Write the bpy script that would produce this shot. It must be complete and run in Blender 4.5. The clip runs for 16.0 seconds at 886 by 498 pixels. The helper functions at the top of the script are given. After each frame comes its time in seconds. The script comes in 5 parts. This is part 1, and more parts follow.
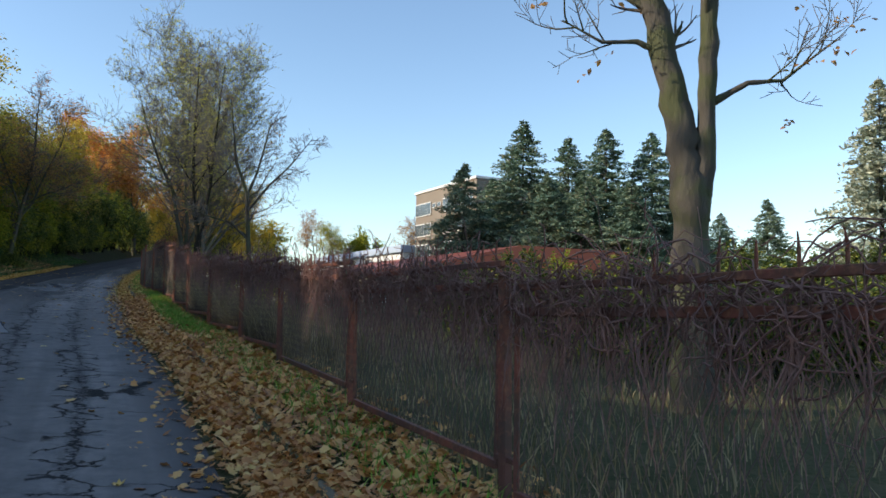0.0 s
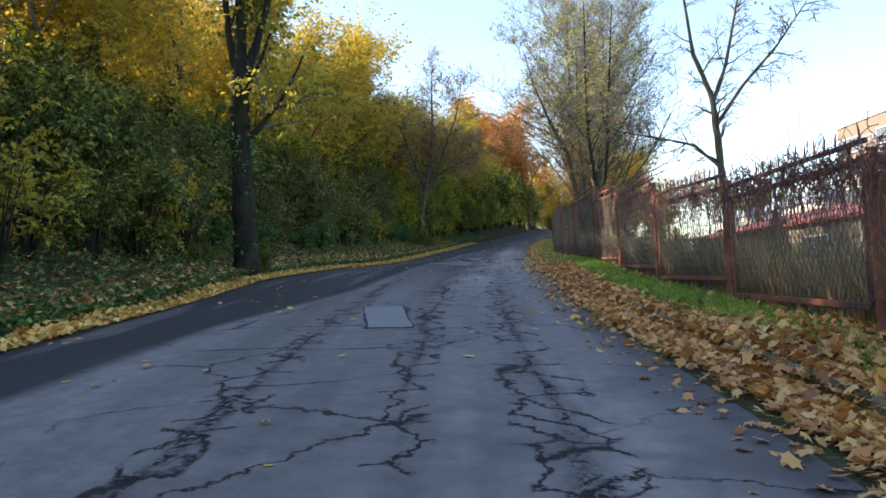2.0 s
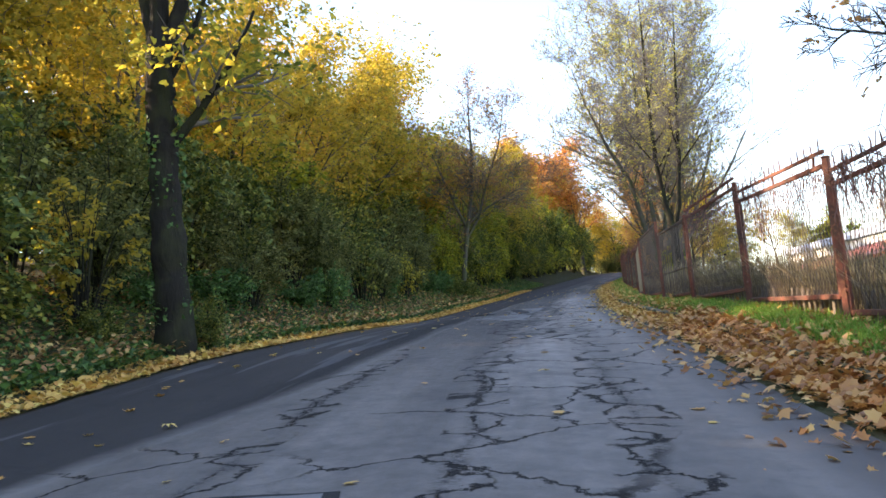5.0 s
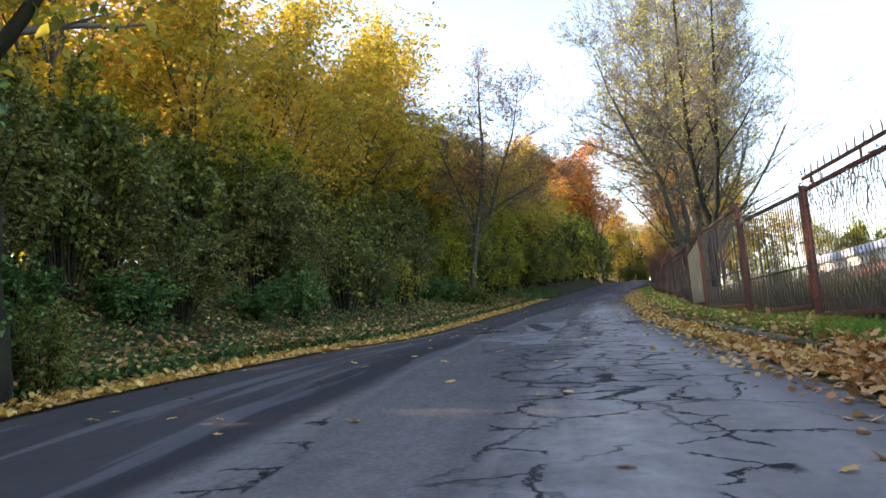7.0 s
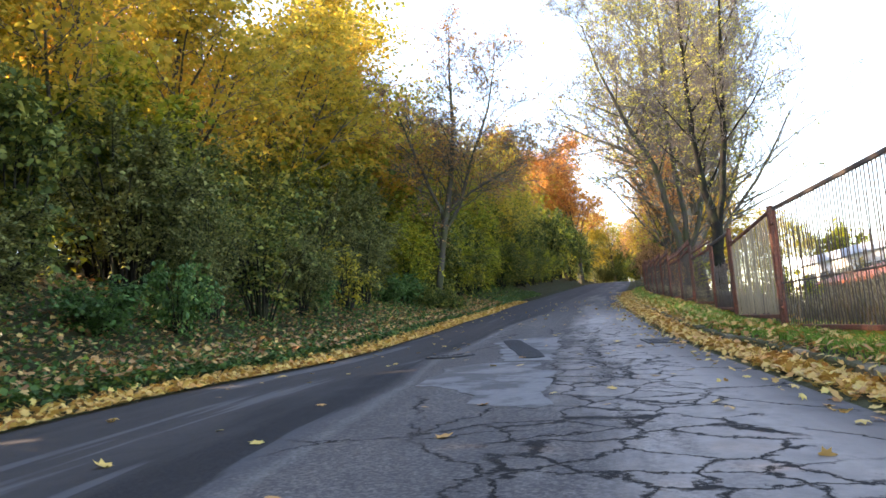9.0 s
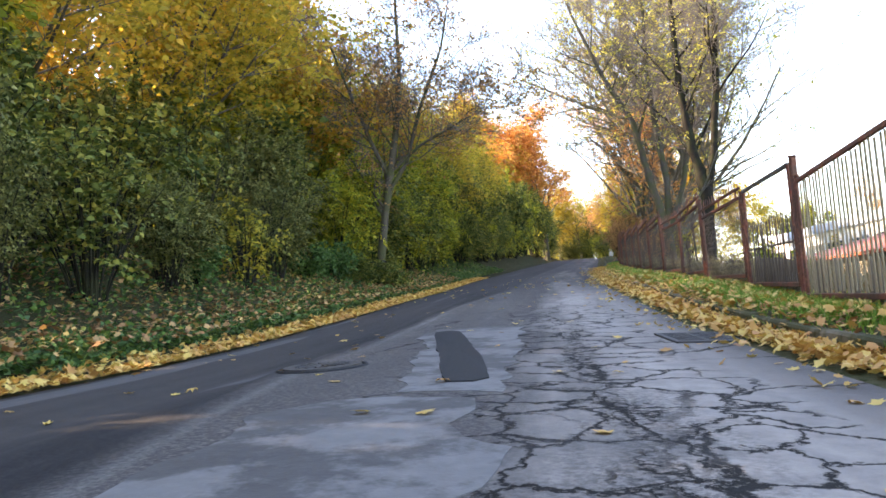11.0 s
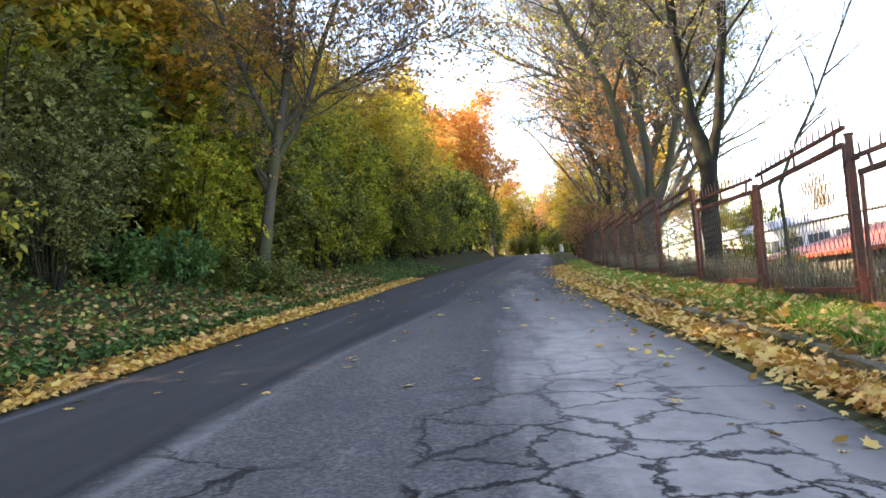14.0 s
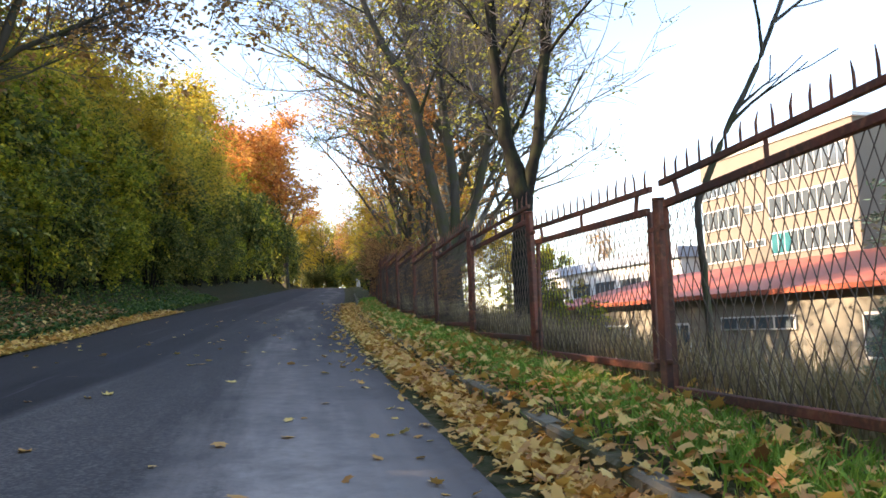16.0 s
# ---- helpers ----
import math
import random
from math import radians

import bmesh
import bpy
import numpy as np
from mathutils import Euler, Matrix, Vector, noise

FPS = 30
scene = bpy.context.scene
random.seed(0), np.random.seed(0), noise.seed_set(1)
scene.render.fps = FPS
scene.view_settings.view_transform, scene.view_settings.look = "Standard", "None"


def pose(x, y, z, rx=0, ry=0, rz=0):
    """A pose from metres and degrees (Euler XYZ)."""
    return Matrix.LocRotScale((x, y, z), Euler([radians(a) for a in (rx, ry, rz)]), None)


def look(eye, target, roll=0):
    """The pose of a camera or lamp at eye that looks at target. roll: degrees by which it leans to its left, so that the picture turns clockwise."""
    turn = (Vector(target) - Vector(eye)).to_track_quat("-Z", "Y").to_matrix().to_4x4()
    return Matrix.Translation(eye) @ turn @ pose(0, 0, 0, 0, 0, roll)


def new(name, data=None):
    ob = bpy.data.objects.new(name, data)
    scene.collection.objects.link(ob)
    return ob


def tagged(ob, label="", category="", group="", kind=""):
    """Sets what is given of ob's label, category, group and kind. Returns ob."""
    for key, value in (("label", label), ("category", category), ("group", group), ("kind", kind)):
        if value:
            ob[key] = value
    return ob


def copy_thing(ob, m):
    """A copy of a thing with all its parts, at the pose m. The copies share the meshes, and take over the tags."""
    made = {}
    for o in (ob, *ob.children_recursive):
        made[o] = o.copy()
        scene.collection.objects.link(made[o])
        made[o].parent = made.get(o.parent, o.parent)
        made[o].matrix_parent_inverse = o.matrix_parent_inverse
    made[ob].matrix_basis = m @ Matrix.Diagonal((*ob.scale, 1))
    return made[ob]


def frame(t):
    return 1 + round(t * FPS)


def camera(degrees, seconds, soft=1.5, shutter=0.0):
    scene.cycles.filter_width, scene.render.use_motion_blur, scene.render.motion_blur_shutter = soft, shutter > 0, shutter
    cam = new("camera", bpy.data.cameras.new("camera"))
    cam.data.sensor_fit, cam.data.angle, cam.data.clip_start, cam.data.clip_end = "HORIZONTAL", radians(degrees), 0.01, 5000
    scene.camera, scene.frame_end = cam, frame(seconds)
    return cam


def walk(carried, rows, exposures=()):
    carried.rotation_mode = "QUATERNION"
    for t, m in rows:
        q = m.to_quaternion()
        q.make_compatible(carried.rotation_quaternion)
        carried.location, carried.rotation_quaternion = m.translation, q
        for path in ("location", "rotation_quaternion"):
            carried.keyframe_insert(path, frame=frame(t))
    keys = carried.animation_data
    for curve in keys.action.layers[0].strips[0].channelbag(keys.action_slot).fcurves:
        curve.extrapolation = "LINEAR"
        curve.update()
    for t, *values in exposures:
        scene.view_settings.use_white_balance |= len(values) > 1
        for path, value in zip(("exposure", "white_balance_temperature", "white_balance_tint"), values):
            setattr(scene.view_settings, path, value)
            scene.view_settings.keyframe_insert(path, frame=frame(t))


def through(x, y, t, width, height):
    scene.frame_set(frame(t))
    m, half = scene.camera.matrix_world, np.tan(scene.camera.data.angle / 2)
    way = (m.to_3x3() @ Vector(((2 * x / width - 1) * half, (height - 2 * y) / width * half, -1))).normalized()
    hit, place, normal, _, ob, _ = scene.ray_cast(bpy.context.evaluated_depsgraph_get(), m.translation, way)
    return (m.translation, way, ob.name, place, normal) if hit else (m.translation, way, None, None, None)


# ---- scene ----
cam = camera(59.0, 16.0, soft=1.6)
# seconds, x, y, z, yaw, pitch, roll
ROWS = [
    (0, 0.000, 0.000, 1.400, 7.58, 4.27, 1.07),
    (0.5, -1.312, 2.065, 1.364, 16.57, 4.48, -0.00),
    (1, -2.454, 3.539, 1.282, 25.81, 3.69, -1.15),
    (1.5, -3.353, 4.768, 1.262, 31.74, 2.11, -1.23),
    (2, -4.073, 5.816, 1.305, 35.14, 2.25, -2.34),
    (2.5, -4.810, 6.829, 1.274, 35.82, 3.20, -3.07),
    (3, -5.493, 7.854, 1.310, 36.34, 4.76, -4.93),
    (3.5, -6.186, 8.858, 1.293, 37.50, 5.55, -5.95),
    (4, -6.868, 9.873, 1.380, 37.85, 5.93, -5.90),
    (4.2, -7.137, 10.319, 1.441, 38.02, 6.01, -5.70),
    (6.3, -9.999, 14.463, 1.679, 39.02, 6.73, -4.68),
    (6.5, -10.301, 14.909, 1.753, 39.21, 6.85, -4.85),
    (7, -10.980, 15.976, 1.818, 39.55, 6.92, -4.65),
    (7.5, -11.781, 17.119, 1.884, 40.21, 7.00, -4.77),
    (8, -12.475, 18.211, 1.948, 40.16, 7.08, -4.69),
    (8.5, -13.261, 19.480, 2.106, 38.75, 6.84, -4.21),
    (9, -14.017, 20.520, 2.193, 37.83, 6.76, -4.30),
    (9.2, -14.318, 20.922, 2.204, 37.46, 6.71, -4.33),
    (11.3, -16.855, 25.581, 2.355, 35.20, 4.54, -4.20),
    (11.5, -17.097, 26.011, 2.391, 34.97, 4.22, -4.27),
    (12, -17.727, 27.113, 2.426, 33.65, 3.33, -4.34),
    (12.5, -18.336, 28.291, 2.582, 32.84, 3.44, -4.24),
    (13, -18.992, 29.295, 2.712, 32.54, 3.58, -4.20),
    (13.5, -19.634, 30.348, 2.764, 32.06, 3.95, -3.98),
    (14, -20.196, 31.484, 2.857, 31.46, 4.27, -4.14),
    (14.5, -20.620, 32.549, 2.977, 29.05, 4.67, -4.54),
    (15, -20.937, 33.742, 3.056, 24.11, 5.21, -4.40),
    (15.5, -21.197, 34.766, 3.110, 20.94, 6.00, -3.26),
    (16, -21.541, 35.468, 3.173, 16.80, 5.94, -1.90),
]
walk(cam, [(t, pose(x, y, z, 90 + p, 0, yaw) @ pose(0, 0, 0, 0, 0, roll)) for t, x, y, z, yaw, p, roll in ROWS],
     exposures=[(0, 0.68, 6550, 8), (1.0, 0.75, 6700, 9), (1.5, 1.0, 6850, 12), (2.0, 1.7, 7050, 14), (2.5, 2.2, 7250, 16), (3.4, 2.35, 7500, 17), (6.5, 2.05, 7850, 19), (9, 2.6, 8050, 20), (12.5, 2.85, 8300, 20), (14.5, 2.6, 8200, 20), (16, 2.1, 7800, 18)])

# ---- light ----
SUN_YAW, SUN_EL = 112.0, 24.0      # degrees to the left of +y, and above the horizon
world = bpy.data.worlds.new("sky")
scene.world = world
world.use_nodes = True
wn = world.node_tree
sky = wn.nodes.new("ShaderNodeTexSky")
sky.sky_type, sky.sun_disc = 'NISHITA', False
sky.sun_elevation, sky.sun_rotation = radians(SUN_EL), radians(-SUN_YAW)
sky.air_density, sky.dust_density, sky.ozone_density = 1.0, 0.25, 2.2
wn.links.new(sky.outputs[0], wn.nodes["Background"].inputs[0])
wn.nodes["Background"].inputs[1].default_value = 0.15
sun = new("sun", bpy.data.lights.new("sun", 'SUN'))
sun.data.energy, sun.data.angle, sun.data.color = 3.6, radians(0.6), (1.0, 0.86, 0.68)
sd = Vector((-math.sin(radians(SUN_YAW)) * math.cos(radians(SUN_EL)), math.cos(radians(SUN_YAW)) * math.cos(radians(SUN_EL)), math.sin(radians(SUN_EL))))
sun.matrix_world = look(sd * 200, (0, 0, 0))


# ---- materials ----
class Mat:
    """A small helper round one node material."""
    def __init__(self, name, rough=0.8, metal=0.0, spec=0.3):
        self.m = bpy.data.materials.new(name)
        self.m.use_nodes = True
        self.t = self.m.node_tree
        self.b = self.t.nodes["Principled BSDF"]
        self.b.inputs["Roughness"].default_value = rough
        self.b.inputs["Metallic"].default_value = metal
        self.b.inputs["Specular IOR Level"].default_value = spec

    def n(self, kind, **kw):
        node = self.t.nodes.new(kind)
        for k, v in kw.items():
            node.inputs[k.replace("_", " ")].default_value = v
        return node

    def link(self, a, b):
        self.t.links.new(a, b)

    def pos(self):
        return self.n("ShaderNodeNewGeometry").outputs["Position"]

    def noise(self, scale, detail=4.0, rough=0.55, vec=None, stretch=None):
        node = self.n("ShaderNodeTexNoise", Scale=scale, Detail=detail, Roughness=rough)
        v = vec or self.pos()
        if stretch:
            mp = self.n("ShaderNodeMapping")
            mp.inputs["Scale"].default_value = stretch[0]
            mp.inputs["Rotation"].default_value = stretch[1]
            self.link(v, mp.inputs["Vector"])
            v = mp.outputs[0]
        self.link(v, node.inputs["Vector"])
        return node.outputs[0]

    def ramp(self, fac, stops, kind="LINEAR"):
        r = self.n("ShaderNodeValToRGB")
        r.color_ramp.interpolation = kind
        el = r.color_ramp.elements
        while len(el) < len(stops):
            el.new(0.5)
        for e, (p, c) in zip(el, stops):
            e.position = p
            e.color = (*c, 1) if hasattr(c, "__len__") else (c, c, c, 1)
        self.link(fac, r.inputs[0])
        return r.outputs[0]

    def mix(self, fac, a, b, mode="MIX"):
        x = self.n("ShaderNodeMix")
        x.data_type, x.blend_type = "RGBA", mode
        for i, v in ((0, fac), (6, a), (7, b)):
            sock = x.inputs[i]
            if hasattr(v, "is_linked"):
                self.link(v, sock)
            elif hasattr(v, "__len__"):
                sock.default_value = (*v, 1)
            else:
                sock.default_value = v if i == 0 else (v, v, v, 1)
        return x.outputs[2]

    def math(self, op, a, b=0.0):
        x = self.n("ShaderNodeMath")
        x.operation = op
        for sock, v in zip(x.inputs, (a, b)):
            if hasattr(v, "is_linked"):
                self.link(v, sock)
            else:
                sock.default_value = v
        return x.outputs[0]

    def colour(self, c):
        if hasattr(c, "is_linked"):
            self.link(c, self.b.inputs["Base Color"])
        else:
            self.b.inputs["Base Color"].default_value = (*c, 1)
        return self

    def rough(self, v):
        self.link(v, self.b.inputs["Roughness"])
        return self

    def bump(self, h, strength=0.4, dist=0.02):
        x = self.n("ShaderNodeBump", Strength=strength, Distance=dist)
        self.link(h, x.inputs["Height"])
        self.link(x.outputs[0], self.b.inputs["Normal"])
        return self


def leaf_mat(name, stops, through=0.45, rough=0.55):
    """Leaves: one colour per leaf out of a ramp, thin enough to let light through."""
    a = Mat(name, rough, 0, 0.25)
    g = a.n("ShaderNodeNewGeometry")
    big = a.noise(0.7, 2)
    v = a.math("ADD", a.math("MULTIPLY", g.outputs["Random Per Island"], 0.75), a.math("MULTIPLY", a.math("SUBTRACT", big, 0.3), 0.6))
    c = a.ramp(v, stops)
    a.colour(c)
    tr = a.n("ShaderNodeBsdfTranslucent")
    a.link(a.mix(1.0, c, (1.0, 0.97, 0.75), "MULTIPLY"), tr.inputs["Color"])
    mx = a.n("ShaderNodeMixShader", Fac=through)
    a.link(a.b.outputs[0], mx.inputs[1])
    a.link(tr.outputs[0], mx.inputs[2])
    a.link(mx.outputs[0], a.t.nodes["Material Output"].inputs["Surface"])
    return a.m


def bark_mat(name, dark, light, moss=0.0):
    a = Mat(name, 0.9, 0, 0.15)
    n1 = a.noise(9, 6, 0.65, stretch=((1, 1, 0.25), (0, 0, 0)))
    n2 = a.noise(1.4, 3)
    c = a.mix(n1, dark, light)
    c = a.mix(a.ramp(n2, [(0.45, 0), (0.7, 1)]), c, tuple(0.5 * (d + l) for d, l in zip(dark, light)))
    if moss:
        c = a.mix(a.math("MULTIPLY", a.ramp(a.noise(2.3, 4), [(0.45, 0), (0.6, 1)]), moss), c, (0.07, 0.09, 0.025))
    a.colour(c).bump(n1, 1.0, 0.05)
    return a.m


def simple_mat(name, c1, c2, scale=6.0, rough=0.8, metal=0.0, bump=0.3, spec=0.3, fine=60.0):
    a = Mat(name, rough, metal, spec)
    n1, n2 = a.noise(scale, 5), a.noise(fine, 3)
    a.colour(a.mix(a.math("ADD", a.math("MULTIPLY", n1, 0.7), a.math("MULTIPLY", n2, 0.3)), c1, c2)).bump(n2, bump, 0.01)
    return a.m


def asphalt_mat():
    """Worn asphalt in road coordinates (across 0..1, metres along): a newer dark lane, wheel tracks, damp streaks, crazed cracks and grit."""
    a = Mat("asphalt", 0.62, 0, 0.35)
    uv = a.n("ShaderNodeUVMap")
    uv.uv_map = "lane"
    sep = a.n("ShaderNodeSeparateXYZ")
    a.link(uv.outputs[0], sep.inputs[0])
    across = sep.outputs[0]
    lane = a.n("ShaderNodeVectorMath")
    lane.operation = "MULTIPLY"
    a.link(uv.outputs[0], lane.inputs[0])
    lane.inputs[1].default_value = (6.2, 1.15, 0)
    uvm = lane.outputs[0]

    def streak(sx, sy, detail=4.0):
        return a.noise(1.0, detail, 0.6, vec=uvm, stretch=((sx, sy, 1), (0, 0, 0)))
    grit, mid, fine = a.noise(150, 2, 0.7), a.noise(6, 6, 0.7), a.noise(32, 4, 0.7)
    along = a.math("MULTIPLY", sep.outputs[1], 0.01)
    sway = a.math("ADD", across, a.math("MULTIPLY", a.math("SUBTRACT", streak(0.5, 0.3, 5), 0.5), 0.09))

    def strip(centre, half):
        """1 on the line, 0 at half the width of the road to each side."""
        return a.math("SUBTRACT", 1.0, a.math("MINIMUM", a.math("DIVIDE", a.math("ABSOLUTE", a.math("SUBTRACT", sway, centre)), half), 1.0))
    base = a.mix(a.ramp(streak(1.3, 0.07), [(0.36, 0), (0.62, 1)]), (0.27, 0.232, 0.207), (0.43, 0.368, 0.328))
    base = a.mix(a.math("MULTIPLY", a.ramp(mid, [(0.4, 0), (0.65, 1)]), 0.45), base, (0.15, 0.138, 0.133))
    base = a.mix(a.math("MULTIPLY", a.ramp(grit, [(0.4, 0), (0.75, 1)]), 0.3), base, (0.3, 0.28, 0.27))
    base = a.mix(a.ramp(along, [(0.15, 1), (0.24, 0)]), base, a.mix(1.0, base, (0.67, 0.69, 0.71), "MULTIPLY"))
    # the worn middle, rough and dark, from the bend upwards
    worn = a.math("MULTIPLY", a.ramp(a.math("ADD", strip(0.45, 0.26), a.math("MULTIPLY", a.math("SUBTRACT", streak(1.6, 0.25, 6), 0.5), 1.3)), [(0.15, 0), (0.45, 1)]), a.ramp(along, [(0.16, 0.25), (0.23, 1)]))
    worn = a.math("MULTIPLY", worn, a.ramp(a.noise(38, 5, 0.75), [(0.34, 0.45), (0.56, 1)]))
    base = a.mix(a.math("MULTIPLY", worn, 0.85), base, (0.04, 0.037, 0.038))
    # the newer dark lane along the wooded side, with a pale seam
    line = a.ramp(along, [(0.1, 0.74), (0.14, 0.7), (0.18, 0.57), (0.22, 0.5), (0.28, 0.53), (0.31, 0.605), (0.385, 0.59), (0.44, 0.46)])
    beside = a.math("ADD", a.math("SUBTRACT", a.math("ADD", across, a.math("MULTIPLY", a.math("SUBTRACT", sway, across), 0.35)), line), 0.5)
    dark = a.ramp(a.math("ADD", beside, a.math("MULTIPLY", mid, 0.02)), [(0.495, 0), (0.535, 1)])
    seam = a.ramp(a.math("ABSOLUTE", a.math("SUBTRACT", beside, 0.49)), [(0.004, 1), (0.014, 0)])
    base = a.mix(a.math("MULTIPLY", a.math("MULTIPLY", seam, 0.5), a.ramp(fine, [(0.35, 0), (0.6, 1)])), base, (0.22, 0.21, 0.2))
    lane_c = a.mix(mid, (0.014, 0.014, 0.016), (0.036, 0.035, 0.037))
    lane_c = a.mix(a.math("MULTIPLY", a.ramp(streak(1.5, 0.09, 4), [(0.57, 0), (0.6, 1)]), 0.55), lane_c, (0.14, 0.138, 0.145))
    base = a.mix(a.math("MULTIPLY", dark, 0.86), base, lane_c)
    base = a.mix(a.math("MULTIPLY", a.ramp(a.math("ADD", across, a.math("MULTIPLY", mid, 0.08)), [(0.06, 1), (0.12, 0)]), 0.6), base, (0.05, 0.046, 0.046))
    # cracks: nets of cells with wandering edges, in bands where the surface has failed
    w1 = a.n("ShaderNodeTexNoise", Scale=2.4, Detail=8.0, Roughness=0.68)
    a.link(a.pos(), w1.inputs["Vector"])
    warp = a.n("ShaderNodeVectorMath")
    warp.operation = "MULTIPLY_ADD"
    a.link(w1.outputs[1], warp.inputs[0])
    warp.inputs[1].default_value = (0.55, 0.55, 0.0)
    a.link(a.pos(), warp.inputs[2])
    flat = a.n("ShaderNodeVectorMath")
    flat.operation = "MULTIPLY"
    a.link(warp.outputs[0], flat.inputs[0])
    flat.inputs[1].default_value = (1, 1, 0)

    def cells(scale, wide):
        v = a.n("ShaderNodeTexVoronoi", Scale=scale, Randomness=1.0)
        v.feature = "DISTANCE_TO_EDGE"
        a.link(flat.outputs[0], v.inputs["Vector"])
        w = a.math("ADD", a.math("MULTIPLY", fine, wide * 1.6), wide * 0.1)
        return a.ramp(a.math("DIVIDE", v.outputs["Distance"], w), [(0.35, 1), (1.0, 0)])
    lower, upper = a.ramp(along, [(0.19, 1), (0.23, 0)]), a.ramp(along, [(0.19, 0), (0.23, 1)])
    rough_s = a.math("MULTIPLY", a.math("SUBTRACT", streak(1.2, 0.35, 5), 0.5), 1.5)
    three = a.math("MAXIMUM", a.math("MAXIMUM", strip(0.165, 0.06), strip(0.31, 0.045)), strip(0.49, 0.04))
    zone = a.math("MAXIMUM", a.math("MULTIPLY", three, lower), a.math("MULTIPLY", strip(0.22, 0.19), upper))
    zone = a.math("ADD", zone, a.math("MULTIPLY", rough_s, a.ramp(zone, [(0.0, 0.25), (0.3, 1)])))
    net = a.math("MULTIPLY", cells(2.0, 0.042), a.ramp(zone, [(0.3, 0), (0.4, 1)]))
    small = a.math("MULTIPLY", cells(6.0, 0.1), a.ramp(zone, [(0.95, 0), (1.1, 1)]))
    wide = a.math("MULTIPLY", cells(0.75, 0.014), a.ramp(streak(0.5, 0.3, 3), [(0.47, 0), (0.53, 1)]))
    sound = a.ramp(along, [(0.345, 1), (0.385, 0.0)])
    old = a.math("SUBTRACT", 1.0, a.math("MULTIPLY", dark, 0.9))
    crack = a.math("MULTIPLY", a.math("MULTIPLY", a.math("MAXIMUM", a.math("MAXIMUM", net, wide), small), old), sound)
    rubble = a.math("MULTIPLY", a.math("MULTIPLY", a.ramp(zone, [(0.75, 0), (1.15, 1)]), a.ramp(fine, [(0.4, 0), (0.6, 1)])), a.math("MULTIPLY", old, sound))
    base = a.mix(a.math("MULTIPLY", rubble, 0.75), base, (0.04, 0.037, 0.037))
    base = a.mix(a.math("MULTIPLY", crack, 0.95), base, (0.010, 0.009, 0.009))
    blot = a.ramp(a.noise(0.9, 5, 0.62), [(0.54, 0), (0.66, 1)])
    base = a.mix(a.math("MULTIPLY", blot, 0.35), base, (0.07, 0.065, 0.066))
    aged = a.math("MULTIPLY", a.ramp(along, [(0.38, 0), (0.46, 1)]), a.ramp(streak(0.9, 0.12, 5), [(0.36, 0.45), (0.54, 0.92)]))
    base = a.mix(aged, base, (0.062, 0.058, 0.06))
    wet = a.ramp(streak(0.9, 0.12, 4), [(0.60, 0), (0.68, 1)])
    base = a.mix(a.math("MULTIPLY", wet, 0.35), base, (0.05, 0.048, 0.052))
    a.colour(base)
    a.rough(a.math("ADD", a.math("SUBTRACT", 0.8, a.math("MULTIPLY", wet, 0.15)), a.math("MULTIPLY", dark, 0.12)))
    a.b.inputs["Specular IOR Level"].default_value = 0.12
    a.bump(a.math("SUBTRACT", a.math("ADD", a.math("MULTIPLY", grit, 0.2), a.math("ADD", a.math("MULTIPLY", fine, 0.3), a.math("MULTIPLY", mid, 0.3))), a.math("MULTIPLY", crack, 1.3)), 0.7, 0.014)
    return a.m


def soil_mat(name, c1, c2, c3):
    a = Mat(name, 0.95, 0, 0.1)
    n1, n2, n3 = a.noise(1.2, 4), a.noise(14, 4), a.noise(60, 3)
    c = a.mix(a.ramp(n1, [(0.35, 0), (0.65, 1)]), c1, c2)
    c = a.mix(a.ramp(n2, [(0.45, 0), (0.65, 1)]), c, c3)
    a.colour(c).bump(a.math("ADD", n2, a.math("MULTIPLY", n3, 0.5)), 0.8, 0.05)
    return a.m


def rust_mat():
    a = Mat("rusted_paint", 0.75, 0.15, 0.3)
    n1, n2, n3 = a.noise(5, 6, 0.7), a.noise(30, 4), a.noise(1.1, 2)
    c = a.mix(a.ramp(n1, [(0.4, 0), (0.6, 1)]), (0.25, 0.08, 0.055), (0.13, 0.07, 0.05))
    c = a.mix(a.ramp(n2, [(0.5, 0), (0.7, 1)]), c, (0.3, 0.13, 0.075))
    c = a.mix(a.math("MULTIPLY", a.ramp(n3, [(0.5, 0), (0.62, 1)]), 0.6), c, (0.075, 0.055, 0.05))
    a.colour(c).bump(a.math("ADD", n1, n2), 0.5, 0.006)
    return a.m


def glass_mat(name, tint):
    a = Mat(name, 0.08, 0, 0.6)
    a.colour(a.mix(a.noise(0.9, 2), tint, tuple(0.5 * v for v in tint)))
    return a.m


ASPHALT = asphalt_mat()
TAR = simple_mat("fresh_tar", (0.016, 0.016, 0.018), (0.035, 0.035, 0.037), 4, 0.75, 0, 0.5, 0.2)
PALE_SQUARE = simple_mat("pale_repair", (0.15, 0.144, 0.142), (0.26, 0.25, 0.246), 1.6, 0.6, 0, 0.4, 0.2, 45.0)


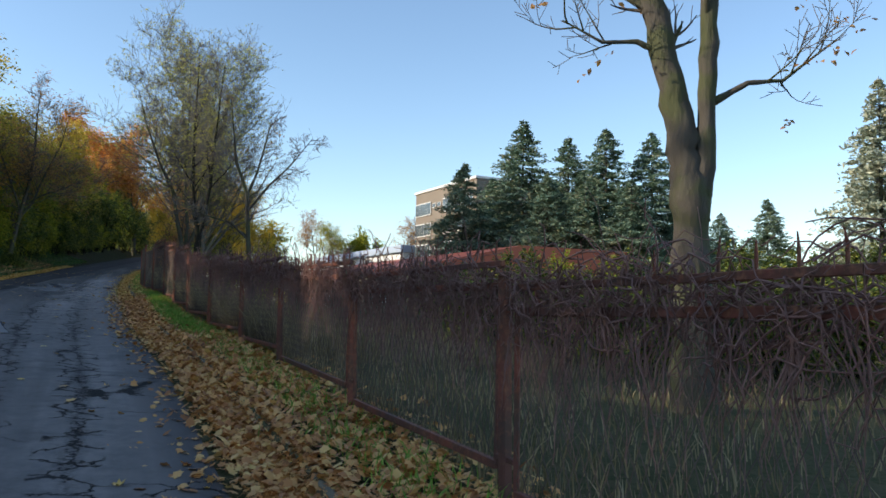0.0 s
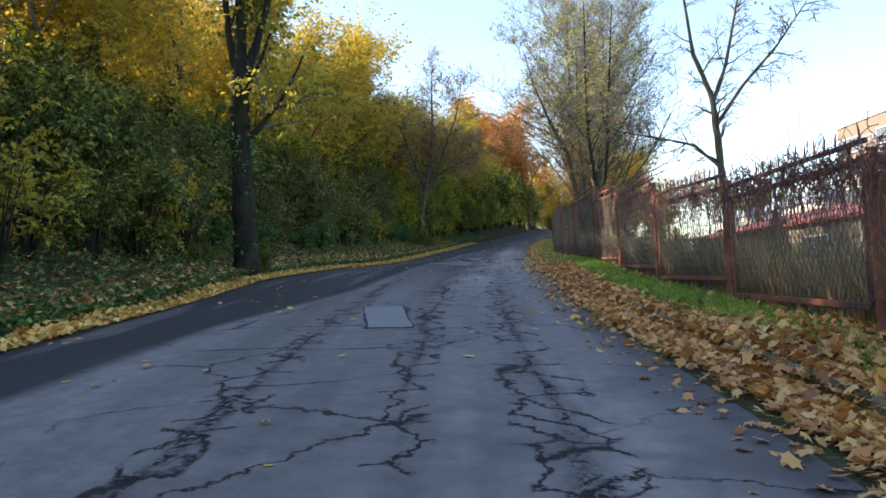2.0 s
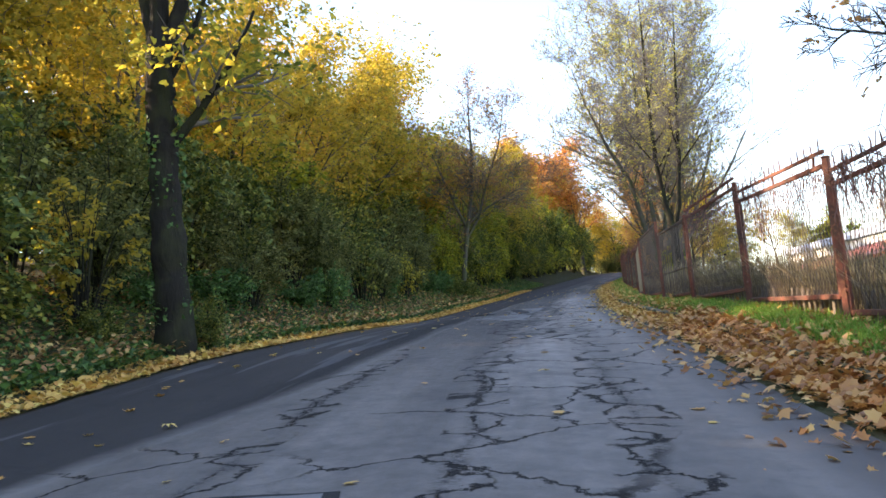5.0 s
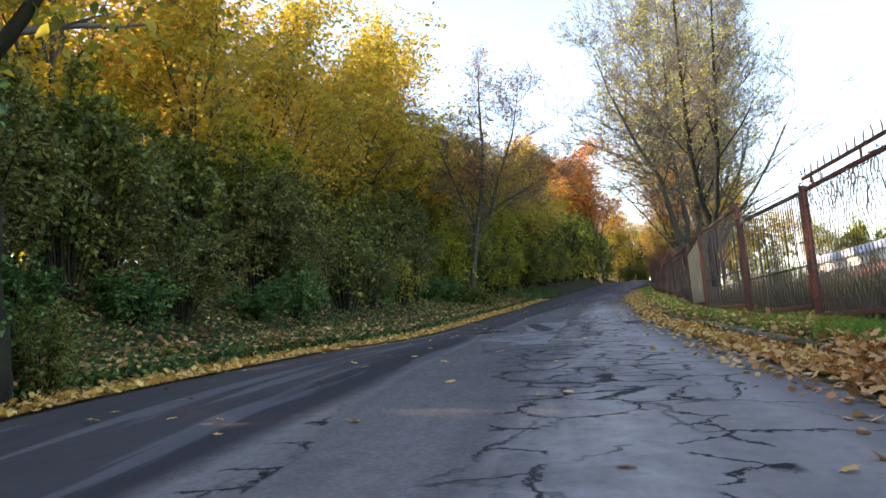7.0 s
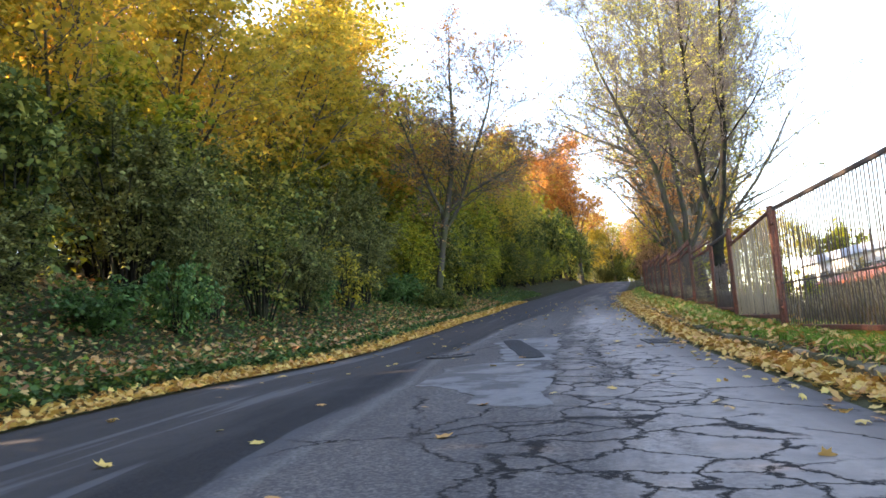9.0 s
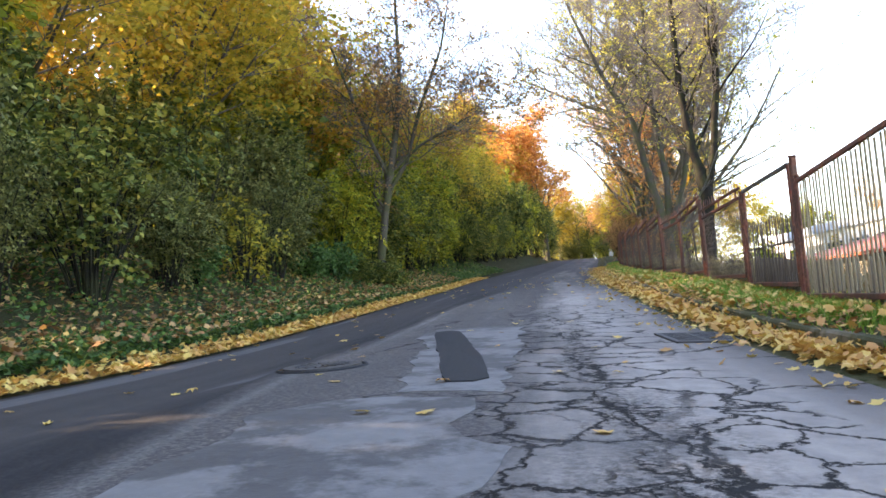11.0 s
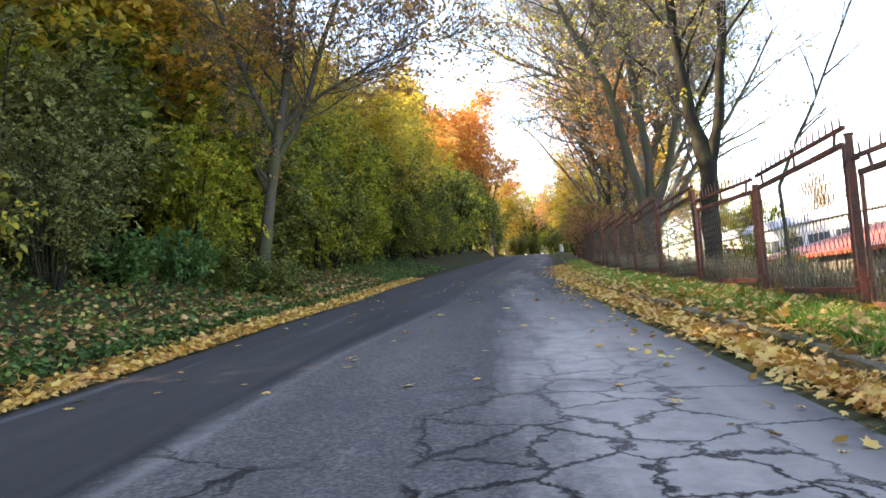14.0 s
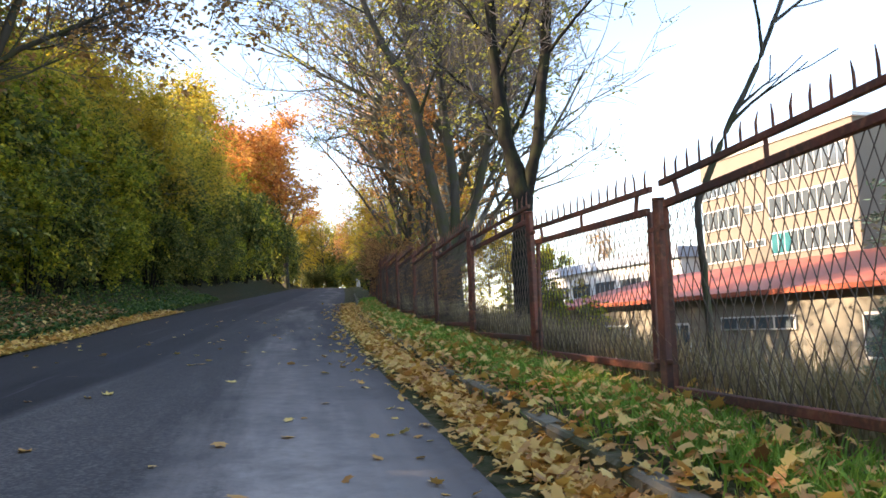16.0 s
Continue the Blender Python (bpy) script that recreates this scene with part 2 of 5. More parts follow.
def worn_patch_mat():
    a = Mat("worn_pale_patch", 0.7, 0, 0.2)
    n1, n2, n3 = a.noise(1.5, 7, 0.68), a.noise(9, 5, 0.7), a.noise(60, 3)
    c = a.mix(n2, (0.13, 0.122, 0.12), (0.26, 0.244, 0.236))
    c = a.mix(a.math("MULTIPLY", a.ramp(n1, [(0.46, 0), (0.54, 1)]), 0.85), c, a.mix(n2, (0.04, 0.037, 0.037), (0.12, 0.11, 0.107)))
    a.colour(c).bump(a.math("ADD", n2, a.math("MULTIPLY", n3, 0.4)), 0.5, 0.01)
    return a.m


PALE_PATCH = worn_patch_mat()
def kerb_mat():
    a = Mat("kerb_concrete", 0.92, 0, 0.2)
    n1, n2, n3 = a.noise(1.1, 4), a.noise(9, 5, 0.65), a.noise(70, 3)
    c = a.mix(n2, (0.17, 0.146, 0.105), (0.36, 0.315, 0.235))
    c = a.mix(a.ramp(a.math("ADD", a.math("MULTIPLY", n1, 0.65), a.math("MULTIPLY", n2, 0.35)), [(0.42, 0), (0.53, 1)]), c, (0.09, 0.088, 0.04))
    c = a.mix(a.math("MULTIPLY", n3, 0.3), c, (0.07, 0.06, 0.04))
    a.colour(c).bump(a.math("ADD", n2, a.math("MULTIPLY", n3, 0.4)), 0.8, 0.012)
    return a.m


CONCRETE = kerb_mat()
IRON = simple_mat("cast_iron", (0.05, 0.046, 0.045), (0.11, 0.1, 0.098), 12, 0.6, 0.5, 0.5)
PIT_SHADE = simple_mat("drain_pit_shade", (0.008, 0.008, 0.008), (0.014, 0.013, 0.012), 6, 0.9)
RUST = rust_mat()
WIRE = simple_mat("rusty_wire", (0.075, 0.055, 0.045), (0.19, 0.145, 0.12), 8, 0.7, 0.3, 0.2)
FIELD = soil_mat("rough_grass_ground", (0.075, 0.075, 0.035), (0.11, 0.095, 0.05), (0.05, 0.06, 0.022))
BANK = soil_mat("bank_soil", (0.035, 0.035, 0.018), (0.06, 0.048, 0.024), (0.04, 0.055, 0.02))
LITTER = leaf_mat("fallen_leaves", [(0.0, (0.2, 0.08, 0.035)), (0.3, (0.55, 0.24, 0.085)), (0.6, (0.73, 0.39, 0.14)), (0.85, (0.8, 0.5, 0.18)), (1.0, (0.8, 0.6, 0.16))], 0.2, 0.5)
LITTER_OLD = leaf_mat("old_fallen_leaves", [(0.0, (0.12, 0.05, 0.025)), (0.35, (0.32, 0.16, 0.07)), (0.7, (0.52, 0.31, 0.13)), (1.0, (0.66, 0.46, 0.15))], 0.15, 0.55)
LITTER_GOLD = leaf_mat("fallen_gold_leaves", [(0.0, (0.42, 0.18, 0.06)), (0.3, (0.66, 0.35, 0.1)), (0.7, (0.78, 0.51, 0.15)), (1.0, (0.82, 0.63, 0.18))], 0.2, 0.5)
GRASS = leaf_mat("green_grass", [(0.0, (0.12, 0.23, 0.04)), (0.6, (0.23, 0.44, 0.07)), (1.0, (0.48, 0.54, 0.14))], 0.35)
DRY_GRASS = leaf_mat("dry_grass", [(0.0, (0.11, 0.09, 0.04)), (0.5, (0.26, 0.2, 0.11)), (1.0, (0.46, 0.37, 0.24))], 0.3)
IVY = leaf_mat("ground_ivy", [(0.0, (0.025, 0.06, 0.02)), (0.5, (0.06, 0.135, 0.035)), (0.8, (0.13, 0.23, 0.055)), (1.0, (0.5, 0.34, 0.06))], 0.2, 0.5)
L_DARK = leaf_mat("dark_green_leaves", [(0.0, (0.035, 0.06, 0.02)), (0.35, (0.09, 0.135, 0.036)), (0.68, (0.23, 0.26, 0.06)), (0.9, (0.42, 0.37, 0.08)), (1.0, (0.66, 0.5, 0.08))], 0.36)
L_OLIVE = leaf_mat("olive_leaves", [(0.0, (0.08, 0.11, 0.03)), (0.3, (0.2, 0.23, 0.055)), (0.55, (0.46, 0.42, 0.075)), (1.0, (0.74, 0.56, 0.09))], 0.62)
L_GOLDGREEN = leaf_mat("yellow_green_leaves", [(0.0, (0.1, 0.15, 0.03)), (0.35, (0.24, 0.3, 0.045)), (0.7, (0.5, 0.48, 0.06)), (1.0, (0.74, 0.58, 0.08))], 0.55)
L_GREY = leaf_mat("grey_green_leaves", [(0.0, (0.08, 0.1, 0.04)), (0.45, (0.17, 0.195, 0.07)), (0.8, (0.29, 0.3, 0.1)), (0.93, (0.4, 0.36, 0.12)), (1.0, (0.55, 0.42, 0.1))], 0.4)
L_TEAL = leaf_mat("blue_green_leaves", [(0.0, (0.03, 0.075, 0.025)), (0.5, (0.07, 0.17, 0.05)), (0.85, (0.14, 0.27, 0.075)), (1.0, (0.4, 0.4, 0.08))], 0.3, 0.45)
L_AMBER = leaf_mat("amber_leaves", [(0.0, (0.3, 0.2, 0.05)), (0.4, (0.6, 0.38, 0.07)), (0.8, (0.74, 0.44, 0.08)), (1.0, (0.78, 0.36, 0.09))], 0.65)
L_YELLOW = leaf_mat("yellow_leaves", [(0.0, (0.18, 0.18, 0.05)), (0.35, (0.46, 0.38, 0.07)), (0.75, (0.66, 0.5, 0.09)), (1.0, (0.74, 0.46, 0.1))], 0.68)
L_LIME = leaf_mat("lime_leaves", [(0.0, (0.2, 0.24, 0.08)), (0.5, (0.42, 0.44, 0.12)), (1.0, (0.72, 0.62, 0.14))])
L_ORANGE = leaf_mat("orange_leaves", [(0.0, (0.4, 0.15, 0.06)), (0.5, (0.68, 0.3, 0.09)), (1.0, (0.8, 0.46, 0.12))])
L_RUSSET = leaf_mat("russet_leaves", [(0.0, (0.26, 0.13, 0.07)), (0.5, (0.5, 0.27, 0.12)), (1.0, (0.64, 0.4, 0.17))], 0.55)
NEEDLES = leaf_mat("spruce_needles", [(0.0, (0.06, 0.12, 0.085)), (0.5, (0.14, 0.22, 0.16)), (0.85, (0.3, 0.35, 0.23)), (1.0, (0.58, 0.47, 0.28))], 0.2)
# paler copy of the spruce needles, with low sunlight put into the colour
SUNLIT_NEEDLES = leaf_mat("sunlit_needles", [(0.0, (0.2, 0.25, 0.19)), (0.5, (0.38, 0.42, 0.33)), (1.0, (0.62, 0.58, 0.42))], 0.2)
VINE = simple_mat("vine_stem", (0.1, 0.04, 0.035), (0.36, 0.22, 0.19), 4, 0.85)
BARK = bark_mat("grey_bark", (0.03, 0.026, 0.022), (0.14, 0.125, 0.105), 0.5)
BARK_PALE = bark_mat("pale_bark", (0.09, 0.08, 0.065), (0.26, 0.24, 0.2), 0.35)
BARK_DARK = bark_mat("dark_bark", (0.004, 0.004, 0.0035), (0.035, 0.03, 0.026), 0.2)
TWIG = simple_mat("twigs", (0.09, 0.08, 0.075), (0.2, 0.18, 0.17), 3, 0.9)
PLASTER = simple_mat("peach_plaster", (0.2, 0.166, 0.132), (0.255, 0.214, 0.172), 0.5, 0.9, 0, 0.2)
GREY_PLASTER = simple_mat("grey_plaster", (0.22, 0.2, 0.16), (0.3, 0.272, 0.22), 0.6, 0.9, 0, 0.2)
RED_ROOF = simple_mat("red_sheet_roof", (0.42, 0.10, 0.055), (0.5, 0.14, 0.08), 0.8, 0.6, 0, 0.2)
WHITE = simple_mat("white_paint", (0.68, 0.68, 0.66), (0.8, 0.8, 0.78), 1.5, 0.6)
BLUE = simple_mat("blue_sheet", (0.38, 0.46, 0.58), (0.46, 0.53, 0.64), 0.5, 0.5)
PANE = glass_mat("window_pane", (0.12, 0.15, 0.17))
PANE_TEAL = glass_mat("teal_pane", (0.06, 0.26, 0.28))
PANEL = simple_mat("beige_panel", (0.34, 0.26, 0.16), (0.46, 0.37, 0.25), 3, 0.8, 0, 0.4)
DARK_RAIL = simple_mat("weathered_grey_paint", (0.06, 0.055, 0.055), (0.17, 0.13, 0.11), 5, 0.7, 0.1, 0.4)
SLAT = simple_mat("weathered_slat", (0.12, 0.095, 0.07), (0.26, 0.21, 0.16), 6, 0.9, 0, 0.5)


# ---- mesh helpers ----
def mesh_ob(name, verts, faces, mat, parent=None, smooth=False):
    me = bpy.data.meshes.new(name)
    if isinstance(verts, np.ndarray):
        k = faces.shape[1]
        me.vertices.add(len(verts))
        me.vertices.foreach_set("co", verts.astype(np.float32).ravel())
        me.loops.add(faces.size)
        me.loops.foreach_set("vertex_index", faces.astype(np.int32).ravel())
        me.polygons.add(len(faces))
        me.polygons.foreach_set("loop_start", np.arange(0, faces.size, k, dtype=np.int32))
        me.update(calc_edges=True)
    else:
        me.from_pydata(verts, [], faces)
    if smooth:
        me.polygons.foreach_set("use_smooth", np.ones(len(me.polygons), dtype=bool))
    me.materials.append(mat)
    ob = new(name, me)
    ob.parent = parent
    return ob


def part(name, bm, material, parent, label=""):
    me = bpy.data.meshes.new(name)
    bm.to_mesh(me)
    bm.free()
    me.materials.append(material)
    ob = new(name, me)
    ob.parent = parent
    return tagged(ob, label) if label else ob


def box_bm(size, centre=(0, 0, 0), bevel=0.0, bm=None, turn=None):
    own = bm or bmesh.new()
    m = Matrix.Translation(centre) @ (turn or Matrix.Identity(4)) @ Matrix.Diagonal((*size, 1))
    r = bmesh.ops.create_cube(own, size=1.0, matrix=m)
    if bevel:
        edges = {e for v in r["verts"] for e in v.link_edges}
        bmesh.ops.bevel(own, geom=list(edges), offset=bevel, segments=1, affect='EDGES')
    return own


def tubes(paths, sides=5):
    """Vertices and quads of tapered tubes along paths of (x, y, z, radius) rows."""
    V, F, base = [], [], 0
    ang = np.arange(sides) * 2 * np.pi / sides
    for p in paths:
        p = np.asarray(p, float)
        n = len(p)
        d = np.gradient(p[:, :3], axis=0)
        d /= np.linalg.norm(d, axis=1)[:, None] + 1e-9
        ref = np.where(np.abs(d[:, 2:3]) > 0.9, [[1.0, 0, 0]], [[0, 0, 1.0]])
        a = np.cross(d, ref)
        a /= np.linalg.norm(a, axis=1)[:, None] + 1e-9
        b = np.cross(d, a)
        ring = p[:, None, :3] + p[:, None, 3:4] * (np.cos(ang)[None, :, None] * a[:, None] + np.sin(ang)[None, :, None] * b[:, None])
        V.append(ring.reshape(-1, 3))
        i = np.arange(n - 1)[:, None] * sides
        j = np.arange(sides)[None]
        k = (j + 1) % sides
        F.append(np.stack([i + j, i + k, i + sides + k, i + sides + j], -1).reshape(-1, 4) + base)
        base += n * sides
    return np.concatenate(V), np.concatenate(F)


def leaf_cloud(points, size, rng, flat=0.0, fold=0.25, aspect=0.75, droop=0.0):
    """Folded four-point leaves round the points: vertices and two triangles each."""
    n = len(points)
    d = rng.normal(size=(n, 3))
    d[:, 2] = d[:, 2] * (1 - flat) - droop
    d /= np.linalg.norm(d, axis=1)[:, None]
    s = rng.normal(size=(n, 3))
    s[:, 2] *= (1 - flat)
    s -= (s * d).sum(1)[:, None] * d
    s /= np.linalg.norm(s, axis=1)[:, None]
    nn = np.cross(d, s)
    L = (size * rng.uniform(0.6, 1.3, n))[:, None]
    tip, root = points + d * L * 0.5, points - d * L * 0.5
    w = L * aspect * 0.5
    up = nn * L * fold * rng.uniform(-1, 1, (n, 1))
    V = np.stack([root, points + s * w + up, tip, points - s * w + up], 1).reshape(-1, 3)
    i = np.arange(n)[:, None] * 4
    F = np.concatenate([i + [[0, 1, 2]], i + [[0, 2, 3]]], 1).reshape(-1, 3)
    return V, F


def leaf_blades(P, D, N, L, aspect=0.55, fold=0.16):
    """Ovate leaves from stalk points P along D with upper sides N: six corners and four triangles each."""
    n = len(P)
    D = D / (np.linalg.norm(D, axis=1)[:, None] + 1e-9)
    N = N - (N * D).sum(1)[:, None] * D
    N /= np.linalg.norm(N, axis=1)[:, None] + 1e-9
    S = np.cross(N, D)
    L = np.asarray(L)[:, None]
    w, f = L * aspect * 0.5, L * fold
    V = np.stack([P, P + D * L * 0.35 + S * w + N * f, P + D * L * 0.72 + S * w * 0.72 + N * f * 0.6, P + D * L - N * f * 0.5,
                  P + D * L * 0.72 - S * w * 0.72 + N * f * 0.6, P + D * L * 0.35 - S * w + N * f], 1).reshape(-1, 3)
    i = np.arange(n)[:, None] * 6
    return V, np.concatenate([i + [[0, 1, 5]], i + [[1, 2, 4]], i + [[1, 4, 5]], i + [[2, 3, 4]]], 1).reshape(-1, 3)


def sprays(g, start, way, length, n, leaf, droop=0.3, tilt=0.45, aspect=0.6):
    """Twigs with leaves set alternately to both sides in flat, drooping sprays. Returns the leaves' mesh and the twigs' paths."""
    k = len(start)
    way = way / np.linalg.norm(way, axis=1)[:, None]
    t = np.linspace(0.12, 1.0, n)[None, :, None] + g.normal(0, 0.03, (k, n, 1))
    length = length[:, None, None]
    pos = start[:, None] + way[:, None] * length * t - np.array((0, 0, droop)) * length * t * t
    side = np.cross(way, (0, 0, 1.0))
    side /= np.linalg.norm(side, axis=1)[:, None] + 1e-9
    sign = np.where(np.arange(n) % 2 == 0, 1.0, -1.0)[None, :, None]
    d = way[:, None] * 0.5 + side[:, None] * sign * 0.85 + g.normal(0, 0.3, (k, n, 3)) + np.array((0, 0, -droop * 0.8))
    nn = np.array((0, 0, 1.0)) + g.normal(0, tilt, (k, n, 3))
    V, F = leaf_blades(pos.reshape(-1, 3), d.reshape(-1, 3), nn.reshape(-1, 3), leaf * g.uniform(0.55, 1.25, k * n), aspect)
    mid = start + way * length[:, 0] * 0.5 - np.array((0, 0, droop * 0.25)) * length[:, 0]
    end = start + way * length[:, 0] - np.array((0, 0, droop)) * length[:, 0]
    paths = [[(*a, 0.006), (*b, 0.0045), (*c, 0.0025)] for a, b, c in zip(start, mid, end)]
    return V, F, paths


MAPLE = [(0.0, -0.5), (0.22, -0.32), (0.5, -0.3), (0.36, -0.04), (0.5, 0.2), (0.24, 0.18), (0.0, 0.55), (-0.24, 0.18), (-0.5, 0.2), (-0.36, -0.04), (-0.5, -0.3), (-0.22, -0.32)]


def maple_leaves(points, size, rng, tilt=0.35):
    """Lobed fallen leaves lying nearly flat, with a curl."""
    n, k = len(points), len(MAPLE)
    out = np.array(MAPLE)
    a = rng.uniform(0, 2 * np.pi, n)
    sz = size * rng.uniform(0.55, 1.25, n)
    x = out[None, :, 0] * np.cos(a)[:, None] - out[None, :, 1] * np.sin(a)[:, None]
    y = out[None, :, 0] * np.sin(a)[:, None] + out[None, :, 1] * np.cos(a)[:, None]
    tx, ty = rng.normal(0, tilt, (2, n))
    curl = rng.normal(0, 0.5, n)
    z = tx[:, None] * x + ty[:, None] * y + curl[:, None] * (out[None, :, 0] ** 2 + out[None, :, 1] ** 2)
    z -= z.min(1)[:, None]
    V = np.stack([x * sz[:, None] + points[:, :1], y * sz[:, None] + points[:, 1:2], z * sz[:, None] + points[:, 2:3]], -1).reshape(-1, 3)
    i = np.arange(n)[:, None] * k
    tri = [[11, 0, 1], [11, 1, 3], [1, 2, 3], [3, 4, 5], [5, 6, 7], [7, 8, 9], [9, 10, 11], [11, 3, 9], [3, 5, 9], [5, 7, 9]]
    F = np.concatenate([i + [t] for t in tri], 1).reshape(-1, 3)
    return V, F


# ---- the lie of the land ----
S_AX = (-0.53, 0.848)
S_AT = (-28, 0, 5.6, 11.2, 16.8, 21, 25.2, 29.4, 33.6, 37.8, 42, 46.2, 50.4, 56, 63, 84, 126, 196)
S_Z = (-0.84, 0.0, 0.21, 0.57, 0.84, 1.06, 1.4, 1.56, 1.81, 1.96, 2.3, 2.565, 2.854, 3.165, 3.653, 5.15, 8.1, 11.5)
EDGE_Y = (-24, 0, 4.81, 8.63, 14.5, 22.3, 26.7, 31.6, 34.6, 38.9, 44, 55, 66, 82, 100, 130, 185)
EDGE_X = (15.7, 0.95, -2.02, -4.18, -8.16, -12.83, -15.55, -18.38, -20.07, -22.38, -25.07, -30.5, -35.2, -42.3, -50.4, -64, -88)
WIDE_Y = (-24, 0, 8, 14.5, 18, 22, 27, 31, 35, 40, 46, 54, 62, 185)
WIDE = (5.5, 5.5, 5.57, 6.1, 6.2, 6.7, 6.35, 5.76, 5.44, 5.2, 5.13, 5.25, 5.3, 5.4)
FALL_Y = (0, 8, 14.5, 20, 26, 30, 34, 38, 44, 54, 70)
FALL = (0.0, 0.03, 0.05, 0.08, 0.08, 0.06, -0.06, -0.1, -0.08, -0.06, 0.0)


def soften(x, xs, ys):
    """A table read with its corners rounded."""
    x = np.asarray(x, float)
    return sum(np.interp(x + o, xs, ys) for o in (-2.5, -1.2, 0, 1.2, 2.5)) / 5


def road_z(x, y):
    return soften(np.asarray(x) * S_AX[0] + np.asarray(y) * S_AX[1], S_AT, S_Z)


def edge(y, off):
    """A point off metres outside the asphalt's fence-side edge (negative: on the road), at the edge's station y."""
    y = np.asarray(y, float)
    x = soften(y, EDGE_Y, EDGE_X)
    tx, ty = (soften(y + 0.5, EDGE_Y, EDGE_X) - soften(y - 0.5, EDGE_Y, EDGE_X)), 1.0
    L = np.hypot(tx, ty)
    return x + off * ty / L, y - off * tx / L


def width(y):
    return soften(y, WIDE_Y, WIDE)


def fall(y):
    """How far the wooded side of the road lies above or below the fence side."""
    return soften(y, FALL_Y, FALL)


def field_z(y):
    return np.interp(y, (-20, 5, 30, 70, 140, 400), (0.1, 0.25, 0.55, 0.9, 1.3, 2.0))


def side_z(y, off):
    """Height of the ground off metres outside the fence-side edge."""
    x, yy = edge(y, off)
    z = road_z(x, yy)
    k = np.clip((off - 1.5) / 5.0, 0, 1)
    k = k * k * (3 - 2 * k)
    near = z + np.clip((off - 0.5) / 0.2, 0, 1) * 0.13 + np.clip((off - 0.7) / 0.6, 0, 1) * 0.05
    return near * (1 - k) + field_z(yy) * k


def bank_z(y, out):
    """Height of the ground out metres beyond the wooded edge of the road."""
    x, yy = edge(y, -width(y) - out)
    return road_z(x, yy) + fall(y) + np.interp(out, (0, 0.8, 1.1, 1.5, 2.2, 3.2, 6, 14, 40), (0.02, 0.1, 0.26, 0.34, 0.62, 1.1, 2.0, 3.4, 5.5))


def sheet(name, ys, offs, xyz, mat, label, category, kind="structure"):
    """A grid of ground: stations ys by offsets offs."""
    Y, O = np.meshgrid(ys, offs, indexing="ij")
    x, y, z = xyz(Y.ravel(), O.ravel())
    n, m = len(ys), len(offs)
    i, j = np.meshgrid(np.arange(n - 1), np.arange(m - 1), indexing="ij")
    a = (i * m + j).ravel()
    ob = mesh_ob(name, np.stack([x, y, z], 1), np.stack([a, a + 1, a + m + 1, a + m], 1), mat, smooth=True)
    return tagged(ob, label, category, kind=kind)


# ---- ground, road, kerb ----
rng = np.random.default_rng(7)
YS = np.concatenate([np.arange(-22, 60, 0.5), np.arange(60, 180, 2.0)])


def road_xyz(y, o):
    w = width(y)
    x, yy = edge(y, -o * w)
    crown = 0.07 * (1 - (2 * o - 1) ** 2)
    return x, yy, road_z(x, yy) + crown + o * fall(y)


ACROSS = np.linspace(0, 1, 15)
road = sheet("road", YS, ACROSS, road_xyz, ASPHALT, "worn grey cracked asphalt road with damp streaks", "road")
lane_uv = np.stack([np.tile(ACROSS, len(YS)), np.repeat(YS, len(ACROSS))], 1)
loops = np.zeros(len(road.data.loops), dtype=np.int32)
road.data.loops.foreach_get("vertex_index", loops)
road.data.uv_layers.new(name="lane").data.foreach_set("uv", lane_uv[loops].astype(np.float32).ravel())
sheet("verge", YS, np.array([-0.05, 0.0, 0.2, 0.45, 0.5, 0.55, 0.62, 0.7, 0.9, 1.3, 1.6, 2.2, 3, 4, 5, 6.5, 10, 16, 26, 40]),
      lambda y, o: (*edge(y, o), side_z(y, o) - 0.015), FIELD, "rough grassy ground beside the road and behind the fence", "ground")
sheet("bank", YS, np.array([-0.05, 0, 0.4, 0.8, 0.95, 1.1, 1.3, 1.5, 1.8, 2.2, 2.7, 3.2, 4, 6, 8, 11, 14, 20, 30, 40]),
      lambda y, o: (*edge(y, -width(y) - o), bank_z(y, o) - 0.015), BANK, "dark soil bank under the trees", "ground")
bm = bmesh.new()
bmesh.ops.create_grid(bm, x_segments=60, y_segments=60, size=2500)
for v in bm.verts:
    v.co.z = -0.6 + 1.1 * noise.noise(v.co * 0.004)
tagged(part("ground", bm, FIELD, None), "open grassy land reaching to the horizon", "ground", kind="structure")

kerb = tagged(new("kerb"), "row of old weathered concrete kerbstones with moss", "kerb", kind="structure")
bm = box_bm((0.13, 0.98, 0.34), (0, 0, 0), 0.018)
for v in bm.verts:
    v.co += Vector((random.uniform(-.004, .004), 0, random.uniform(-.006, .006)))
kerb_me = bpy.data.meshes.new("kerbstone")
bm.to_mesh(kerb_me)
bm.free()
kerb_me.materials.append(CONCRETE)
y = -8.0
while y < 78:
    x0, y0 = edge(y, 0.56)
    x1, y1 = edge(y + 0.85, 0.56)
    o = new("kerbstone", kerb_me)
    o.parent = kerb
    z0, z1 = float(road_z(x0, y0)), float(road_z(x1, y1))
    L = math.hypot(x1 - x0, y1 - y0)
    o.matrix_basis = pose((x0 + x1) / 2, (y0 + y1) / 2, (z0 + z1) / 2 - 0.06 + random.uniform(-.012, .012), math.degrees(math.atan2(z1 - z0, L)),
                          random.uniform(-3, 3), math.degrees(math.atan2(-(x1 - x0), y1 - y0)) + random.uniform(-.6, .6)) @ Matrix.Diagonal((1, L * 0.998, 1, 1))
    y += 0.85


